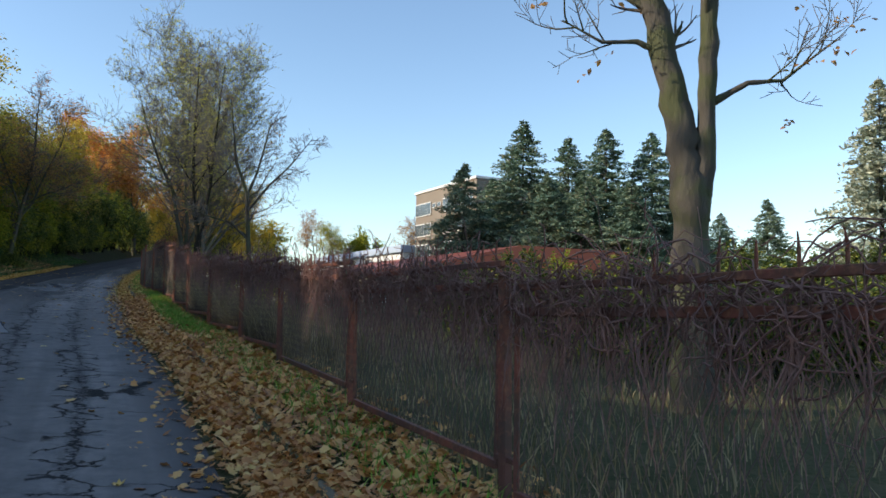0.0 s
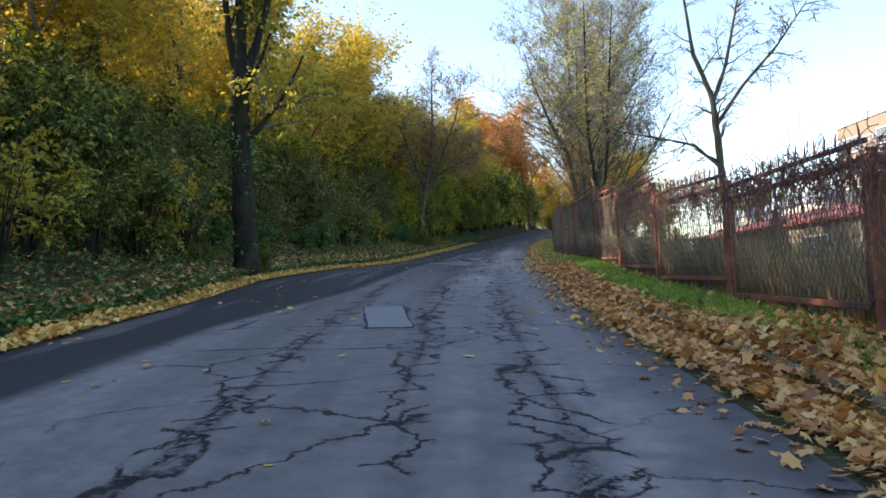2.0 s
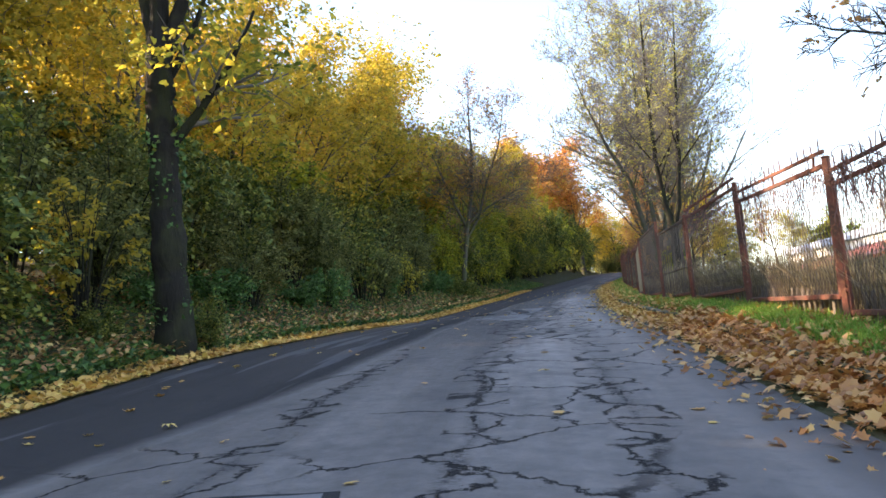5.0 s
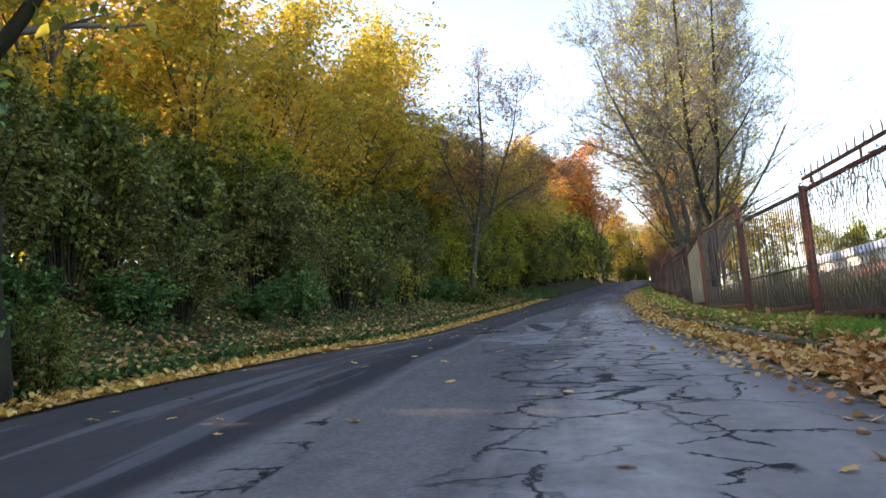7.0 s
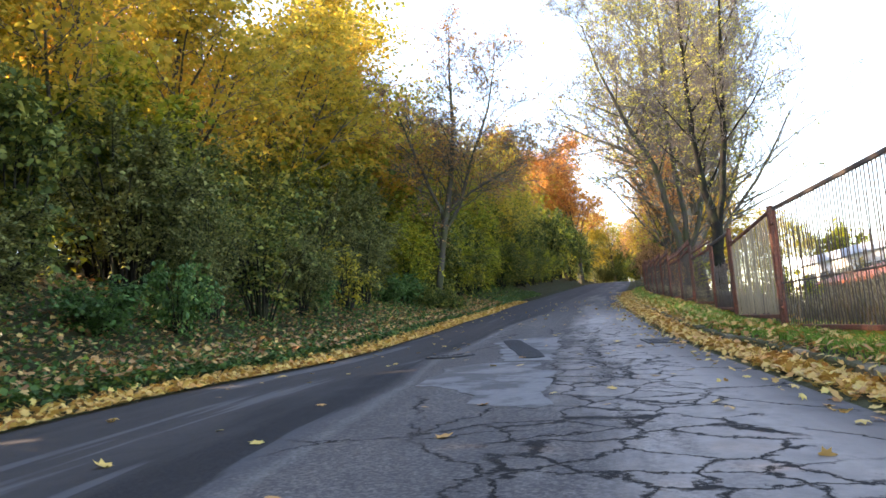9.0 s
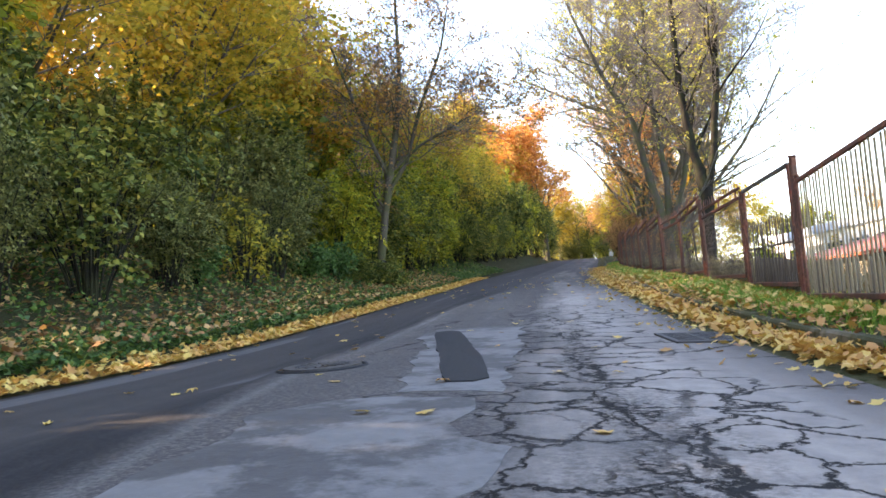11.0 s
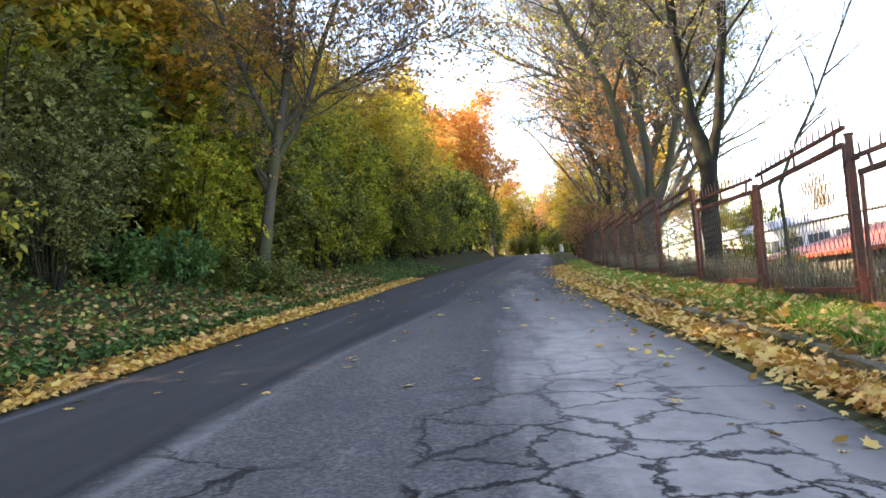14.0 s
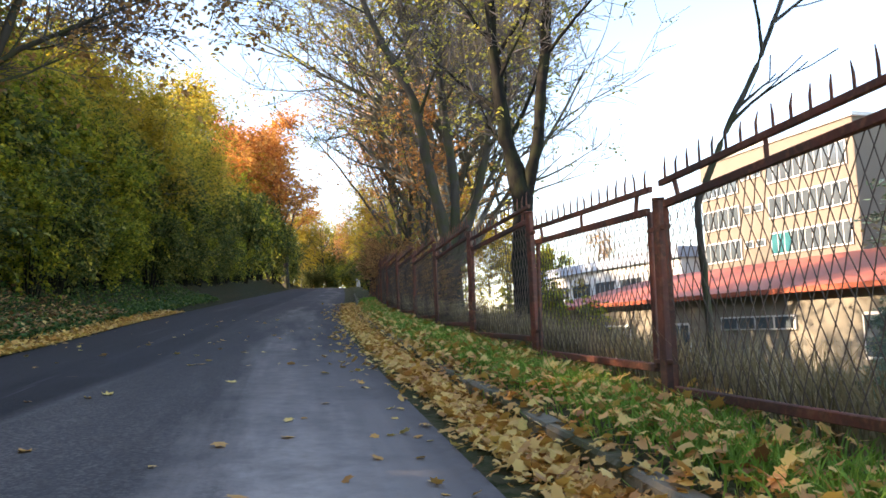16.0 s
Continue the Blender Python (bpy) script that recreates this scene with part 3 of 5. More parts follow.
def on_road(x, y):
    """Height of the asphalt's surface at a place."""
    s = y
    for _ in range(3):
        ex, ey = edge(s, 0)
        s = s + (y - float(ey)) + (x - float(ex)) * -0.45
    w = float(width(s))
    ex, ey = edge(s, 0)
    o = min(max(math.hypot(x - ex, y - ey) / w, 0), 1)
    return float(road_z(x, y)) + 0.07 * (1 - (2 * o - 1) ** 2) + o * float(fall(s))


def patch(name, outline, mat, label, category, lift=0.006, wobble=0.05, seed=1):
    """A thin repair or puddle on the road with an uneven edge."""
    pts, n = [], len(outline)
    for i in range(n):
        a, b = Vector(outline[i]), Vector(outline[(i + 1) % n])
        k = max(2, int((b - a).length / 0.12))
        for j in range(k):
            p = a.lerp(b, j / k)
            q = Vector((p.x * 2.2, p.y * 2.2, seed * 3.7))
            pts.append((p.x + wobble * (2.2 * noise.noise(q) + noise.noise(q * 3)), p.y + wobble * (2.2 * noise.noise(q + Vector((9, 9, 9))) + noise.noise(q * 3.1))))
    bm = bmesh.new()
    top = [bm.verts.new((x, y, on_road(x, y) + lift)) for x, y in pts]
    cx, cy = sum(p[0] for p in pts) / len(pts), sum(p[1] for p in pts) / len(pts)
    mid = bm.verts.new((cx, cy, on_road(cx, cy) + lift))
    low = [bm.verts.new((v.co.x, v.co.y, v.co.z - 0.02)) for v in top]
    for i in range(len(top)):
        j = (i + 1) % len(top)
        bm.faces.new((mid, top[i], top[j]))
        bm.faces.new((top[j], top[i], low[i], low[j]))
    return tagged(part(name, bm, mat, None), label, category, kind="structure")


patch("patch_seam", [(-11.02, 13.76), (-10.56, 14.09), (-8.9, 12.14), (-9.34, 11.87)], TAR, "dark seam round the square repair patch", "patch", 0.004, 0.02, 6)
patch("road_patch", [(-10.98, 13.74), (-10.56, 14.03), (-8.95, 12.15), (-9.34, 11.92)], PALE_SQUARE, "pale smooth square repair patch in the asphalt", "patch", 0.009, 0.008, 2)
patch("tar_strip", [(-21.72, 31.96), (-21.95, 32.3), (-21.9, 32.47), (-21.7, 32.42), (-21.38, 32.03), (-19.97, 30.2), (-19.35, 29.31), (-19.1, 28.95), (-19.1, 28.78), (-19.25, 28.72), (-19.45, 28.95)], TAR, "black rounded strip of fresh tar in the road", "patch", 0.01, 0.008, 3)
patch("road_patch", [(-19.3, 28.3), (-20.75, 30.45), (-22.0, 32.15), (-22.2, 32.75), (-21.6, 32.95), (-21.2, 33.05), (-20.05, 30.9), (-18.75, 28.5)], PALE_PATCH, "pale damp repair strip round the tar", "patch", 0.003, 0.06, 4)
patch("road_patch", [(-18.7, 26.0), (-19.5, 27.5), (-19.35, 28.1), (-18.75, 28.2), (-17.6, 26.6), (-16.85, 25.1), (-17.5, 25.1), (-18.0, 25.8)], PALE_PATCH, "pale uneven patch of worn asphalt", "patch", 0.003, 0.06, 5)


def flush(x0, y0, lift, turn):
    """A frame lying in the road's surface at a place, turned about its normal."""
    d = 0.25
    u = Vector((2 * d, 0, on_road(x0 + d, y0) - on_road(x0 - d, y0)))
    v = Vector((0, 2 * d, on_road(x0, y0 + d) - on_road(x0, y0 - d)))
    n = u.cross(v).normalized()
    q = Vector((0, 0, 1)).rotation_difference(n).to_matrix().to_4x4()
    return Matrix.Translation((x0, y0, on_road(x0, y0) + lift)) @ q @ pose(0, 0, 0, 0, 0, turn)


def drain_grate():
    x0, y0 = -18.77, 31.86
    root = tagged(new("drain_grate"), "grey cast iron storm drain grate set in the gutter", "drain grate")
    rot = math.degrees(math.atan2(0.54, 0.85))
    root.matrix_basis = flush(x0, y0, 0.008, rot) @ Matrix.Diagonal((0.95, 1.2, 1, 1))
    bm = bmesh.new()
    for sx, sy, w, h in ((0, 0.34, 0.6, 0.06), (0, -0.34, 0.6, 0.06), (-0.27, 0, 0.06, 0.62), (0.27, 0, 0.06, 0.62), (0, 0, 0.035, 0.62)):
        box_bm((w, h, 0.018), (sx, sy, 0), 0.004, bm)
    part("rim", bm, IRON, root)
    # a thin near-black plate paints the shade between the bars; no hole is cut
    part("pit_shade", box_bm((0.5, 0.64, 0.004), (0, 0, -0.003)), PIT_SHADE, root, "near-black plate for the shade in the drain opening")
    for k in range(10):
        for sx in (-0.128, 0.128):
            part("bar", box_bm((0.22, 0.026, 0.014), (sx, -0.28 + k * 0.062, 0.001), 0.003), IRON, root)


drain_grate()


def manhole():
    x0, y0 = -20.89, 29.35
    root = tagged(new("manhole_cover"), "round dark iron manhole cover sunk in rough asphalt", "manhole cover")
    root.matrix_basis = flush(x0, y0, 0.002, 30)
    bm = bmesh.new()
    bmesh.ops.create_cone(bm, cap_ends=True, segments=40, radius1=0.31, radius2=0.305, depth=0.03)
    part("lid", bm, IRON, root)
    ring = [(0.34 * math.cos(a), 0.34 * math.sin(a), -0.012, 0.022) for a in np.linspace(0, 2 * np.pi, 41)]
    V, F = tubes([ring], 6)
    mesh_ob("rim", V, F, TAR, root)
    for k in range(8):
        part("rib", box_bm((0.42, 0.02, 0.012), (0, 0, 0.018), 0.003, turn=pose(0, 0, 0, 0, 0, k * 22.5)), IRON, root)


manhole()


# ---- the iron fence ----
POST_Y = (-9.4, -6.7, -4.1, -1.5, 1.1, 3.71, 6.3, 8.9, 11.0, 13.4, 16.2, 19.1, 22.0, 24.75, 27.05, 30.1, 32.98, 35.27, 37.7, 39.67, 41.85, 44.2, 46.6, 49.0, 51.6, 54.2, 56.8, 59.4, 62.0, 64.8, 67.8, 71.0)
# heights of each bay's top bar at its lower and its upper end
BAY_TOP = {13.4: (1.2, 1.17), 16.2: (1.41, 1.27), 19.1: (1.48, 1.42), 22.0: (1.63, 1.5), 24.75: (1.5, 1.4), 27.05: (1.64, 1.5), 30.1: (1.5, 1.24), 32.98: (1.46, 1.32), 35.27: (1.28, 1.1), 37.7: (1.35, 1.16), 39.67: (1.14, 1.06), 41.85: (1.28, 1.1)}
OFF_Y = (16, 22, 25, 27, 30, 33, 35.3)
OFF = (1.3, 1.25, 1.1, 0.98, 0.95, 1.12, 1.28)


def fence_base(y):
    off = float(np.interp(y, OFF_Y, OFF))
    x, yy = edge(y, off)
    return Vector((float(x), float(yy), float(side_z(y, off))))


def bar_bm(a, b, w, h=None):
    d = b - a
    m = d.to_track_quat("Y", "Z").to_matrix().to_4x4()
    return box_bm((w, d.length, h or w), (a + b) / 2, min(w, h or w) * 0.12, turn=m)


def fence_post(y, h):
    """A square iron post with a cap and clips for the bays."""
    r = random.Random(int(y * 10) + 555)
    p = fence_base(y)
    root = tagged(new("fence_post"), "rusty red square iron fence post", "fence post", "posts of the roadside fence")
    tip = p + Vector((r.uniform(-.025, .025), r.uniform(-.025, .025), h))
    part("post", bar_bm(p - Vector((0, 0, 0.3)), tip, 0.06), RUST, root)
    part("cap", box_bm((0.074, 0.074, 0.016), tip + Vector((0, 0, 0.006)), 0.004), RUST, root)
    for f in (0.2, 0.86):
        part("clip", box_bm((0.03, 0.22, 0.03), p.lerp(tip, f), 0.004, turn=pose(0, 0, 0, 0, 0, 30)), RUST, root)


def fence_panel(y0, y1, kind, h0, h1, spikes):
    """A bay hung between two posts: a frame of iron bars, mesh, bars or slats in it, and a spiked rail on top. It stands nearly level and steps up with the road."""
    r = random.Random(int(y0 * 10) + 999)
    a, b = fence_base(y0), fence_base(y1)
    d = (b - a)
    flat = Vector((d.x, d.y, 0)).normalized()
    a, b = a + flat * 0.115, b - flat * 0.115
    words = {"mesh": "rusty red iron fence bay with wire mesh and spikes", "bars": "rusty iron fence bay with thin upright bars", "slats": "rusty fence bay filled with upright beige slats"}
    root = tagged(new("fence"), words[kind], "fence", "bays of the roadside fence")
    up = Vector((0, 0, 1))
    h0, h1 = h0 + r.uniform(-.01, .01), h1 + r.uniform(-.01, .01)
    ta, tb = a + up * h0, b + up * h1
    nrm = Vector((flat.y, -flat.x, 0))
    foot0, foot1 = (0.25, 0.1) if 12 < y0 < 24 else (0.2, 0.08)
    la, lb = a + up * foot0, b + up * foot1
    for p, t in ((la, ta), (lb, tb)):
        part("upright", bar_bm(p, t + Vector((r.uniform(-.015, .015), r.uniform(-.015, .015), 0)), 0.03), RUST, root)
    part("rail", bar_bm(ta, tb, 0.036, 0.045), DARK_RAIL if kind == "bars" else RUST, root)
    part("bottom_rail", bar_bm(la, lb, 0.04, 0.05), RUST, root)
    if spikes:
        lean = flat * 0.05
        sa, sb = ta + up * 0.13 - lean, tb + up * 0.13 + lean
        part("spike_rail", bar_bm(sa, sb, 0.03, 0.036), RUST, root)
        for f in (0.08, 0.5, 0.92):
            part("spacer", bar_bm(ta.lerp(tb, f), sa.lerp(sb, f), 0.022), RUST, root)
        n = 16
        for k in range(n):
            p = sa.lerp(sb, (k + 0.5) / n)
            if r.random() < 0.93:
                V, F = tubes([[(*p, 0.0075), (*(p + up * 0.08), 0.007), (*(p + up * r.uniform(0.12, 0.15) + nrm * r.uniform(-.015, .015)), 0.0025)]], 4)
                mesh_ob("spike", V, F, RUST, root)
    L = (lb - la).length
    if kind == "mesh":
        paths, step, rows_n = [], 0.085, 13
        n = int(L / step)
        for k in range(n + 1):
            for sgn in (-1, 1):
                row = []
                for q in range(rows_n):
                    zf = q / (rows_n - 1)
                    f = min(max((k * step + (1 - q % 2) * step * sgn * 0.5) / L, 0), 1)
                    sag = 0.025 * math.sin(f * 9 + y0) * math.sin(zf * 7)
                    p = la.lerp(lb, f).lerp(ta.lerp(tb, f), zf) + nrm * sag
                    row.append((*p, 0.0032))
                paths.append(row)
        V, F = tubes(paths, 3)
        tagged(mesh_ob("wire_mesh", V, F, WIRE, root), kind="stuff")
    elif kind == "slats":
        n = int(L / 0.1)
        turn = flat.to_track_quat("Y", "Z").to_matrix().to_4x4()
        for k in range(1, n):
            p, t = la.lerp(lb, k / n), ta.lerp(tb, k / n)
            part("slat", box_bm((0.012, 0.03, (t - p).length * r.uniform(0.92, 1.0)), (p + t) / 2 + nrm * r.uniform(-.006, .006), 0.003, turn=turn), PANEL, root)
    else:
        n = int(L / 0.085)
        for k in range(1, n):
            f = k / n
            p, t = la.lerp(lb, f), ta.lerp(tb, f)
            if y0 > 30:
                t = p.lerp(t, 0.62 + r.uniform(-.03, .04))
            V, F = tubes([[(*p, 0.006), (*((p + t) / 2 + nrm * r.uniform(-.02, .02)), 0.006), (*t, 0.006)]], 4)
            mesh_ob("bar", V, F, WIRE, root)
        m0, m1 = la.lerp(ta, 0.36), lb.lerp(tb, 0.36)
        part("middle_rail", bar_bm(m0, m1, 0.014, 0.02), WIRE, root)
    # low palings under the bottom rail
    if 12 < y0 < 24 or 30 < y0 < 35:
        n = 18
        tall = 0.46 if y0 < 24 else 0.62
        turn = flat.to_track_quat("Y", "Z").to_matrix().to_4x4()
        for k in range(1, n):
            if r.random() < 0.85:
                p = a.lerp(b, k / n) - nrm * -0.05
                part("paling", box_bm((0.02, 0.07, tall * r.uniform(0.9, 1.0)), p + up * (tall / 2 - 0.16), 0.004, turn=turn), SLAT, root)


for y0, y1 in zip(POST_Y, POST_Y[1:]):
    kind = "slats" if 30 < y0 < 32 else "bars" if 24 < y0 < 30 or 32 < y0 < 35 else "mesh"
    h0, h1 = BAY_TOP.get(y0, (1.2, 1.05) if y0 < 14 else (1.28, 1.1))
    fence_panel(y0, y1, kind, h0, h1, kind == "mesh")
    fence_post(y0, h0 + 0.05)


# ---- trees ----
def grow(rng, base, height, r0, levels, spread=0.5, up=0.35, first=0.3, kids=(5, 5, 4), lean=(0, 0), wander=0.07, shrink=0.55, mains=None, fine=0.004):
    """Branch paths of a tree, and the places where leaves sit."""
    paths, tips = [], []

    def limb(p, d, length, r, level):
        n = max(4, int(4 + 3 * (levels - level)))
        rows, step = [], length / (n - 1)
        q, dd = np.array(p, float), np.array(d, float)
        for i in range(n):
            t = i / (n - 1)
            rows.append((*q, max(r * (1 - 0.75 * t), fine)))
            dd = dd + rng.normal(0, wander, 3) + np.array((0, 0, up * 0.12 * (level > 0)))
            dd /= np.linalg.norm(dd)
            q = q + dd * step
        paths.append((level, rows))
        rows = np.array(rows)
        if level >= levels:
            tips.append(rows[1:, :3])
            return
        k = kids[min(level, len(kids) - 1)]
        for j in range(k):
            t = first + (1 - first) * (j + rng.uniform(0.1, 0.9)) / k if level == 0 else rng.uniform(0.25, 1.0)
            i = min(int(t * (n - 1)), n - 2)
            dirn = rows[i + 1, :3] - rows[i, :3]
            dirn /= np.linalg.norm(dirn)
            side = rng.normal(size=3)
            side[2] *= 0.5
            side -= side @ dirn * dirn
            side /= np.linalg.norm(side)
            nd = dirn * (1 - spread) + side * spread * 1.3 + np.array((0, 0, up * 0.5))
            nd /= np.linalg.norm(nd)
            limb(rows[i, :3], nd, length * shrink * rng.uniform(0.7, 1.15) * (1.15 - 0.5 * t if level == 0 else 1), rows[i, 3] * 0.62, level + 1)
        if level > 0:
            tips.append(rows[n // 2:, :3])

    def sprout(rows, k):
        """Limbs out of a given stem."""
        for j in range(k):
            t = first + (1 - first) * (j + rng.uniform(0.1, 0.9)) / k
            s = t * (len(rows) - 1)
            i = min(int(s), len(rows) - 2)
            q = rows[i] * (1 - (s - i)) + rows[i + 1] * (s - i)
            dirn = rows[i + 1, :3] - rows[i, :3]
            dirn = dirn / np.linalg.norm(dirn)
            side = rng.normal(size=3) * [1, 1, 0.4]
            side -= side @ dirn * dirn
            nd = dirn * (1 - spread) + side / np.linalg.norm(side) * spread * 1.3 + np.array((0, 0, up * 0.5))
            limb(q[:3], nd / np.linalg.norm(nd), height * shrink * rng.uniform(0.5, 0.9) * (1.1 - 0.5 * t), max(q[3] * 0.4, 0.012), 1)

    if mains:
        for m in mains:
            line = np.array(m, float)
            n = 6 * (len(line) - 1) + 1
            at = np.linspace(0, len(line) - 1, n)
            rows = np.stack([np.interp(at, np.arange(len(line)), line[:, k]) for k in range(4)], 1)
            rows[1:, :2] += rng.normal(0, 0.09, (n - 1, 2)) * rows[1:, 3:4]
            rows[:, 3] *= 1 + 0.07 * rng.normal(size=n)
            paths.append((0, [tuple(q) for q in rows]))
            sprout(rows, kids[0])
    else:
        limb(base, (lean[0], lean[1], 1), height, r0, 0)
    return paths, np.concatenate(tips)


def wood(root, paths, mat, twig, split=2):
    thick = [p for l, p in paths if l < split]
    thin = [p for l, p in paths if l >= split]
    V, F = tubes(thick, 8)
    mesh_ob("trunk", V, F, mat, root, True)
    if thin:
        V, F = tubes(thin, 4)
        tagged(mesh_ob("branching", V, F, twig, root, True), kind="stuff")


def tree(seed, height, r0, mat_bark, leaves, count, leaf, levels=3, clump=0.35, label="", stems=1, name="tree", fork=0.25, **kw):
    """One tree standing at the origin: trunk, branches and a crown of single leaves."""
    g = np.random.default_rng(seed)
    root = tagged(new(name), label, "tree")
    paths, tips = [], []
    for s in range(stems):
        a = s * 2.4 + seed
        lean = kw.pop("lean", (0.0, 0.0)) if stems == 1 else (fork * math.cos(a), fork * math.sin(a))
        pp, tt = grow(g, (0.12 * math.cos(a) * (stems > 1), 0.12 * math.sin(a) * (stems > 1), -0.15), height * g.uniform(0.85, 1.0) * 0.82, r0, levels, lean=lean, **kw)
        paths += pp
        tips.append(tt)
    tips = np.concatenate(tips)
    wood(root, paths, mat_bark, TWIG if mat_bark is not BARK_PALE else BARK_PALE)
    if count:
        k = count // 7
        pick = tips[g.integers(0, len(tips), k)] + g.normal(0, clump * 0.6, (k, 3))
        way = g.normal(0, 1, (k, 3)) * [1, 1, 0.45]
        V, F, _ = sprays(g, pick, way, clump * g.uniform(0.8, 1.8, k), 7, leaf)
        tagged(mesh_ob("crown", V, F, leaves, root), kind="stuff")
    return root


def shrub(seed, height, radius, leaves, twigs, per, leaf, label, hollow=-0.12, droop=0.3):
    """A bush: arching stems, side twigs with flat sprays of leaves, and hollows between them."""
    g = np.random.default_rng(seed)
    root = tagged(new("bush"), label, "bush")
    k = 22
    a, rr = g.uniform(0, 2 * np.pi, k), radius * np.sqrt(g.uniform(0.02, 1, k)) * 0.8
    top = height * g.uniform(0.65, 1.0, k) * (1 - 0.5 * (rr / radius) ** 2)
    end = np.stack([rr * np.cos(a), rr * np.sin(a), top], 1)
    foot = np.stack([end[:, 0] * 0.15, end[:, 1] * 0.15, np.full(k, -0.15)], 1)
    bow = np.stack([end[:, 0] * 0.45, end[:, 1] * 0.45, top * 0.75], 1) + g.normal(0, 0.1, (k, 3))

    def along(i, t):
        t = np.asarray(t)[:, None]
        return foot[i] * (1 - t) ** 2 + bow[i] * 2 * t * (1 - t) + end[i] * t * t
    ts = np.linspace(0, 1, 6)
    paths = [[(*q, 0.028 * (1 - 0.8 * t)) for q, t in zip(along(np.full(6, i), ts), ts)] for i in range(k)]
    i = g.integers(0, k, twigs)
    p = along(i, g.uniform(0.12, 1.0, twigs) ** 0.75)
    out = p * [1, 1, 0.15] / (np.linalg.norm(p[:, :2], axis=1)[:, None] + 0.2)
    way = out * 0.9 + g.normal(0, 0.55, (twigs, 3)) + np.array((0, 0, 0.22))
    size = radius * g.uniform(0.16, 0.45, twigs)
    keep = np.array([noise.noise(Vector(q + w * l) * (1.9 / radius) + Vector((seed * 7.1, 0, 0))) > hollow for q, w, l in zip(p, way, size)])
    V, F, tw = sprays(g, p[keep], way[keep], size[keep], per, leaf, droop)
    tagged(mesh_ob("foliage", V, F, leaves, root), kind="stuff")
    # stems and twigs in near-black bark: shade of the bush's inside put into colour
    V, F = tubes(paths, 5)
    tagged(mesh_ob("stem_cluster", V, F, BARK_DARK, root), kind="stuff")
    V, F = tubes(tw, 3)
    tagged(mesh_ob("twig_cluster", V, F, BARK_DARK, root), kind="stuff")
    return root


def spruce(seed, height, radius, label, needles=None):
    g = np.random.default_rng(seed)
    root = tagged(new("spruce"), label, "tree")
    V, F = tubes([[(0, 0, -0.2, 0.2), (0, 0, height * 0.5, 0.12), (0, 0, height, 0.015)]], 7)
    mesh_ob("trunk", V, F, BARK, root, True)
    pts, tw = [], []
    z = 0.6
    while z < height * 0.985:
        f = z / height
        R = radius * (1 - f) ** 0.85 * g.uniform(0.85, 1.1) + 0.12
        for k in range(9 if f < 0.7 else 6):
            a = g.uniform(0, 2 * np.pi)
            RR = R * g.uniform(0.6, 1.1)
            end = np.array((RR * math.cos(a), RR * math.sin(a), z - 0.22 * RR + 0.1 * RR))
            tw.append([(0, 0, z, 0.02), (*end, 0.004)])
            n = int(26 * RR) + 5
            t = np.sqrt(g.uniform(0.03, 1, n))[:, None]
            q = np.array((0, 0, z)) * (1 - t) + end * t
            q = q + g.normal(0, 1, (n, 3)) * [0.1 * RR, 0.1 * RR, 0.05] * (0.4 + t)
            q[:, 2] -= np.abs(g.normal(0, 0.14, n)) * t[:, 0]
            pts.append(q)
        z += 0.36 * (1.25 - 0.5 * f)
    V, F = tubes(tw, 3)
    tagged(mesh_ob("branching", V, F, TWIG, root), kind="stuff")
    V, F = leaf_cloud(np.concatenate(pts), 0.34, g, flat=0.55, aspect=0.42)
    tagged(mesh_ob("needles", V, F, needles or NEEDLES, root), kind="stuff")
    return root


def put(ob, x, y, z, turn=0.0, s=1.0, sz=None):
    ob.matrix_basis = pose(x, y, z, 0, 0, turn) @ Matrix.Diagonal((s, s, sz or s, 1))
    return ob


def again(ob, x, y, z, turn=0.0, s=1.0, sz=None):
    c = copy_thing(ob, Matrix.Identity(4))
    return put(c, x, y, z, turn, s, sz)


def on_bank(y, out):
    x, yy = edge(y, -float(width(y)) - out)
    return float(x), float(yy), float(bank_z(y, out))


def on_side(y, off):
    x, yy = edge(y, off)
    return float(x), float(yy), float(side_z(y, off))


# bushes along the wooded edge
BUSH = [shrub(11, 3.2, 1.9, L_DARK, 860, 12, 0.155, "dense dark green bush with a few yellow leaves"),
        shrub(12, 3.4, 2.0, L_GOLDGREEN, 950, 12, 0.15, "bush turning from green to bright yellow"),
        shrub(13, 3.5, 2.0, L_DARK, 1050, 12, 0.135, "tall dark green bush beside the road"),
        shrub(14, 3.2, 1.9, L_GREY, 1200, 14, 0.1, "bush with small grey-green leaves"),
        shrub(17, 1.5, 1.3, L_TEAL, 400, 11, 0.14, "low bush with fresh blue-green leaves", -0.2),
        shrub(18, 3.3, 1.9, L_DARK, 520, 11, 0.15, "open dark bush with bare stems inside", 0.05)]
MAP = [shrub(15, 3.2, 1.6, L_YELLOW, 230, 8, 0.17, "young maple bush with large yellow leaves", -0.05, 0.4),
       shrub(16, 2.9, 1.6, L_OLIVE, 300, 8, 0.165, "young maple bush with large green and yellow leaves", -0.05, 0.4)]
KIND = BUSH + MAP
r = random.Random(5)
used = set()


def grow_bush(k, p, s, sz=None):
    (again if k in used else put)(KIND[k], *p, r.uniform(0, 360), s, sz or s)
    used.add(k)


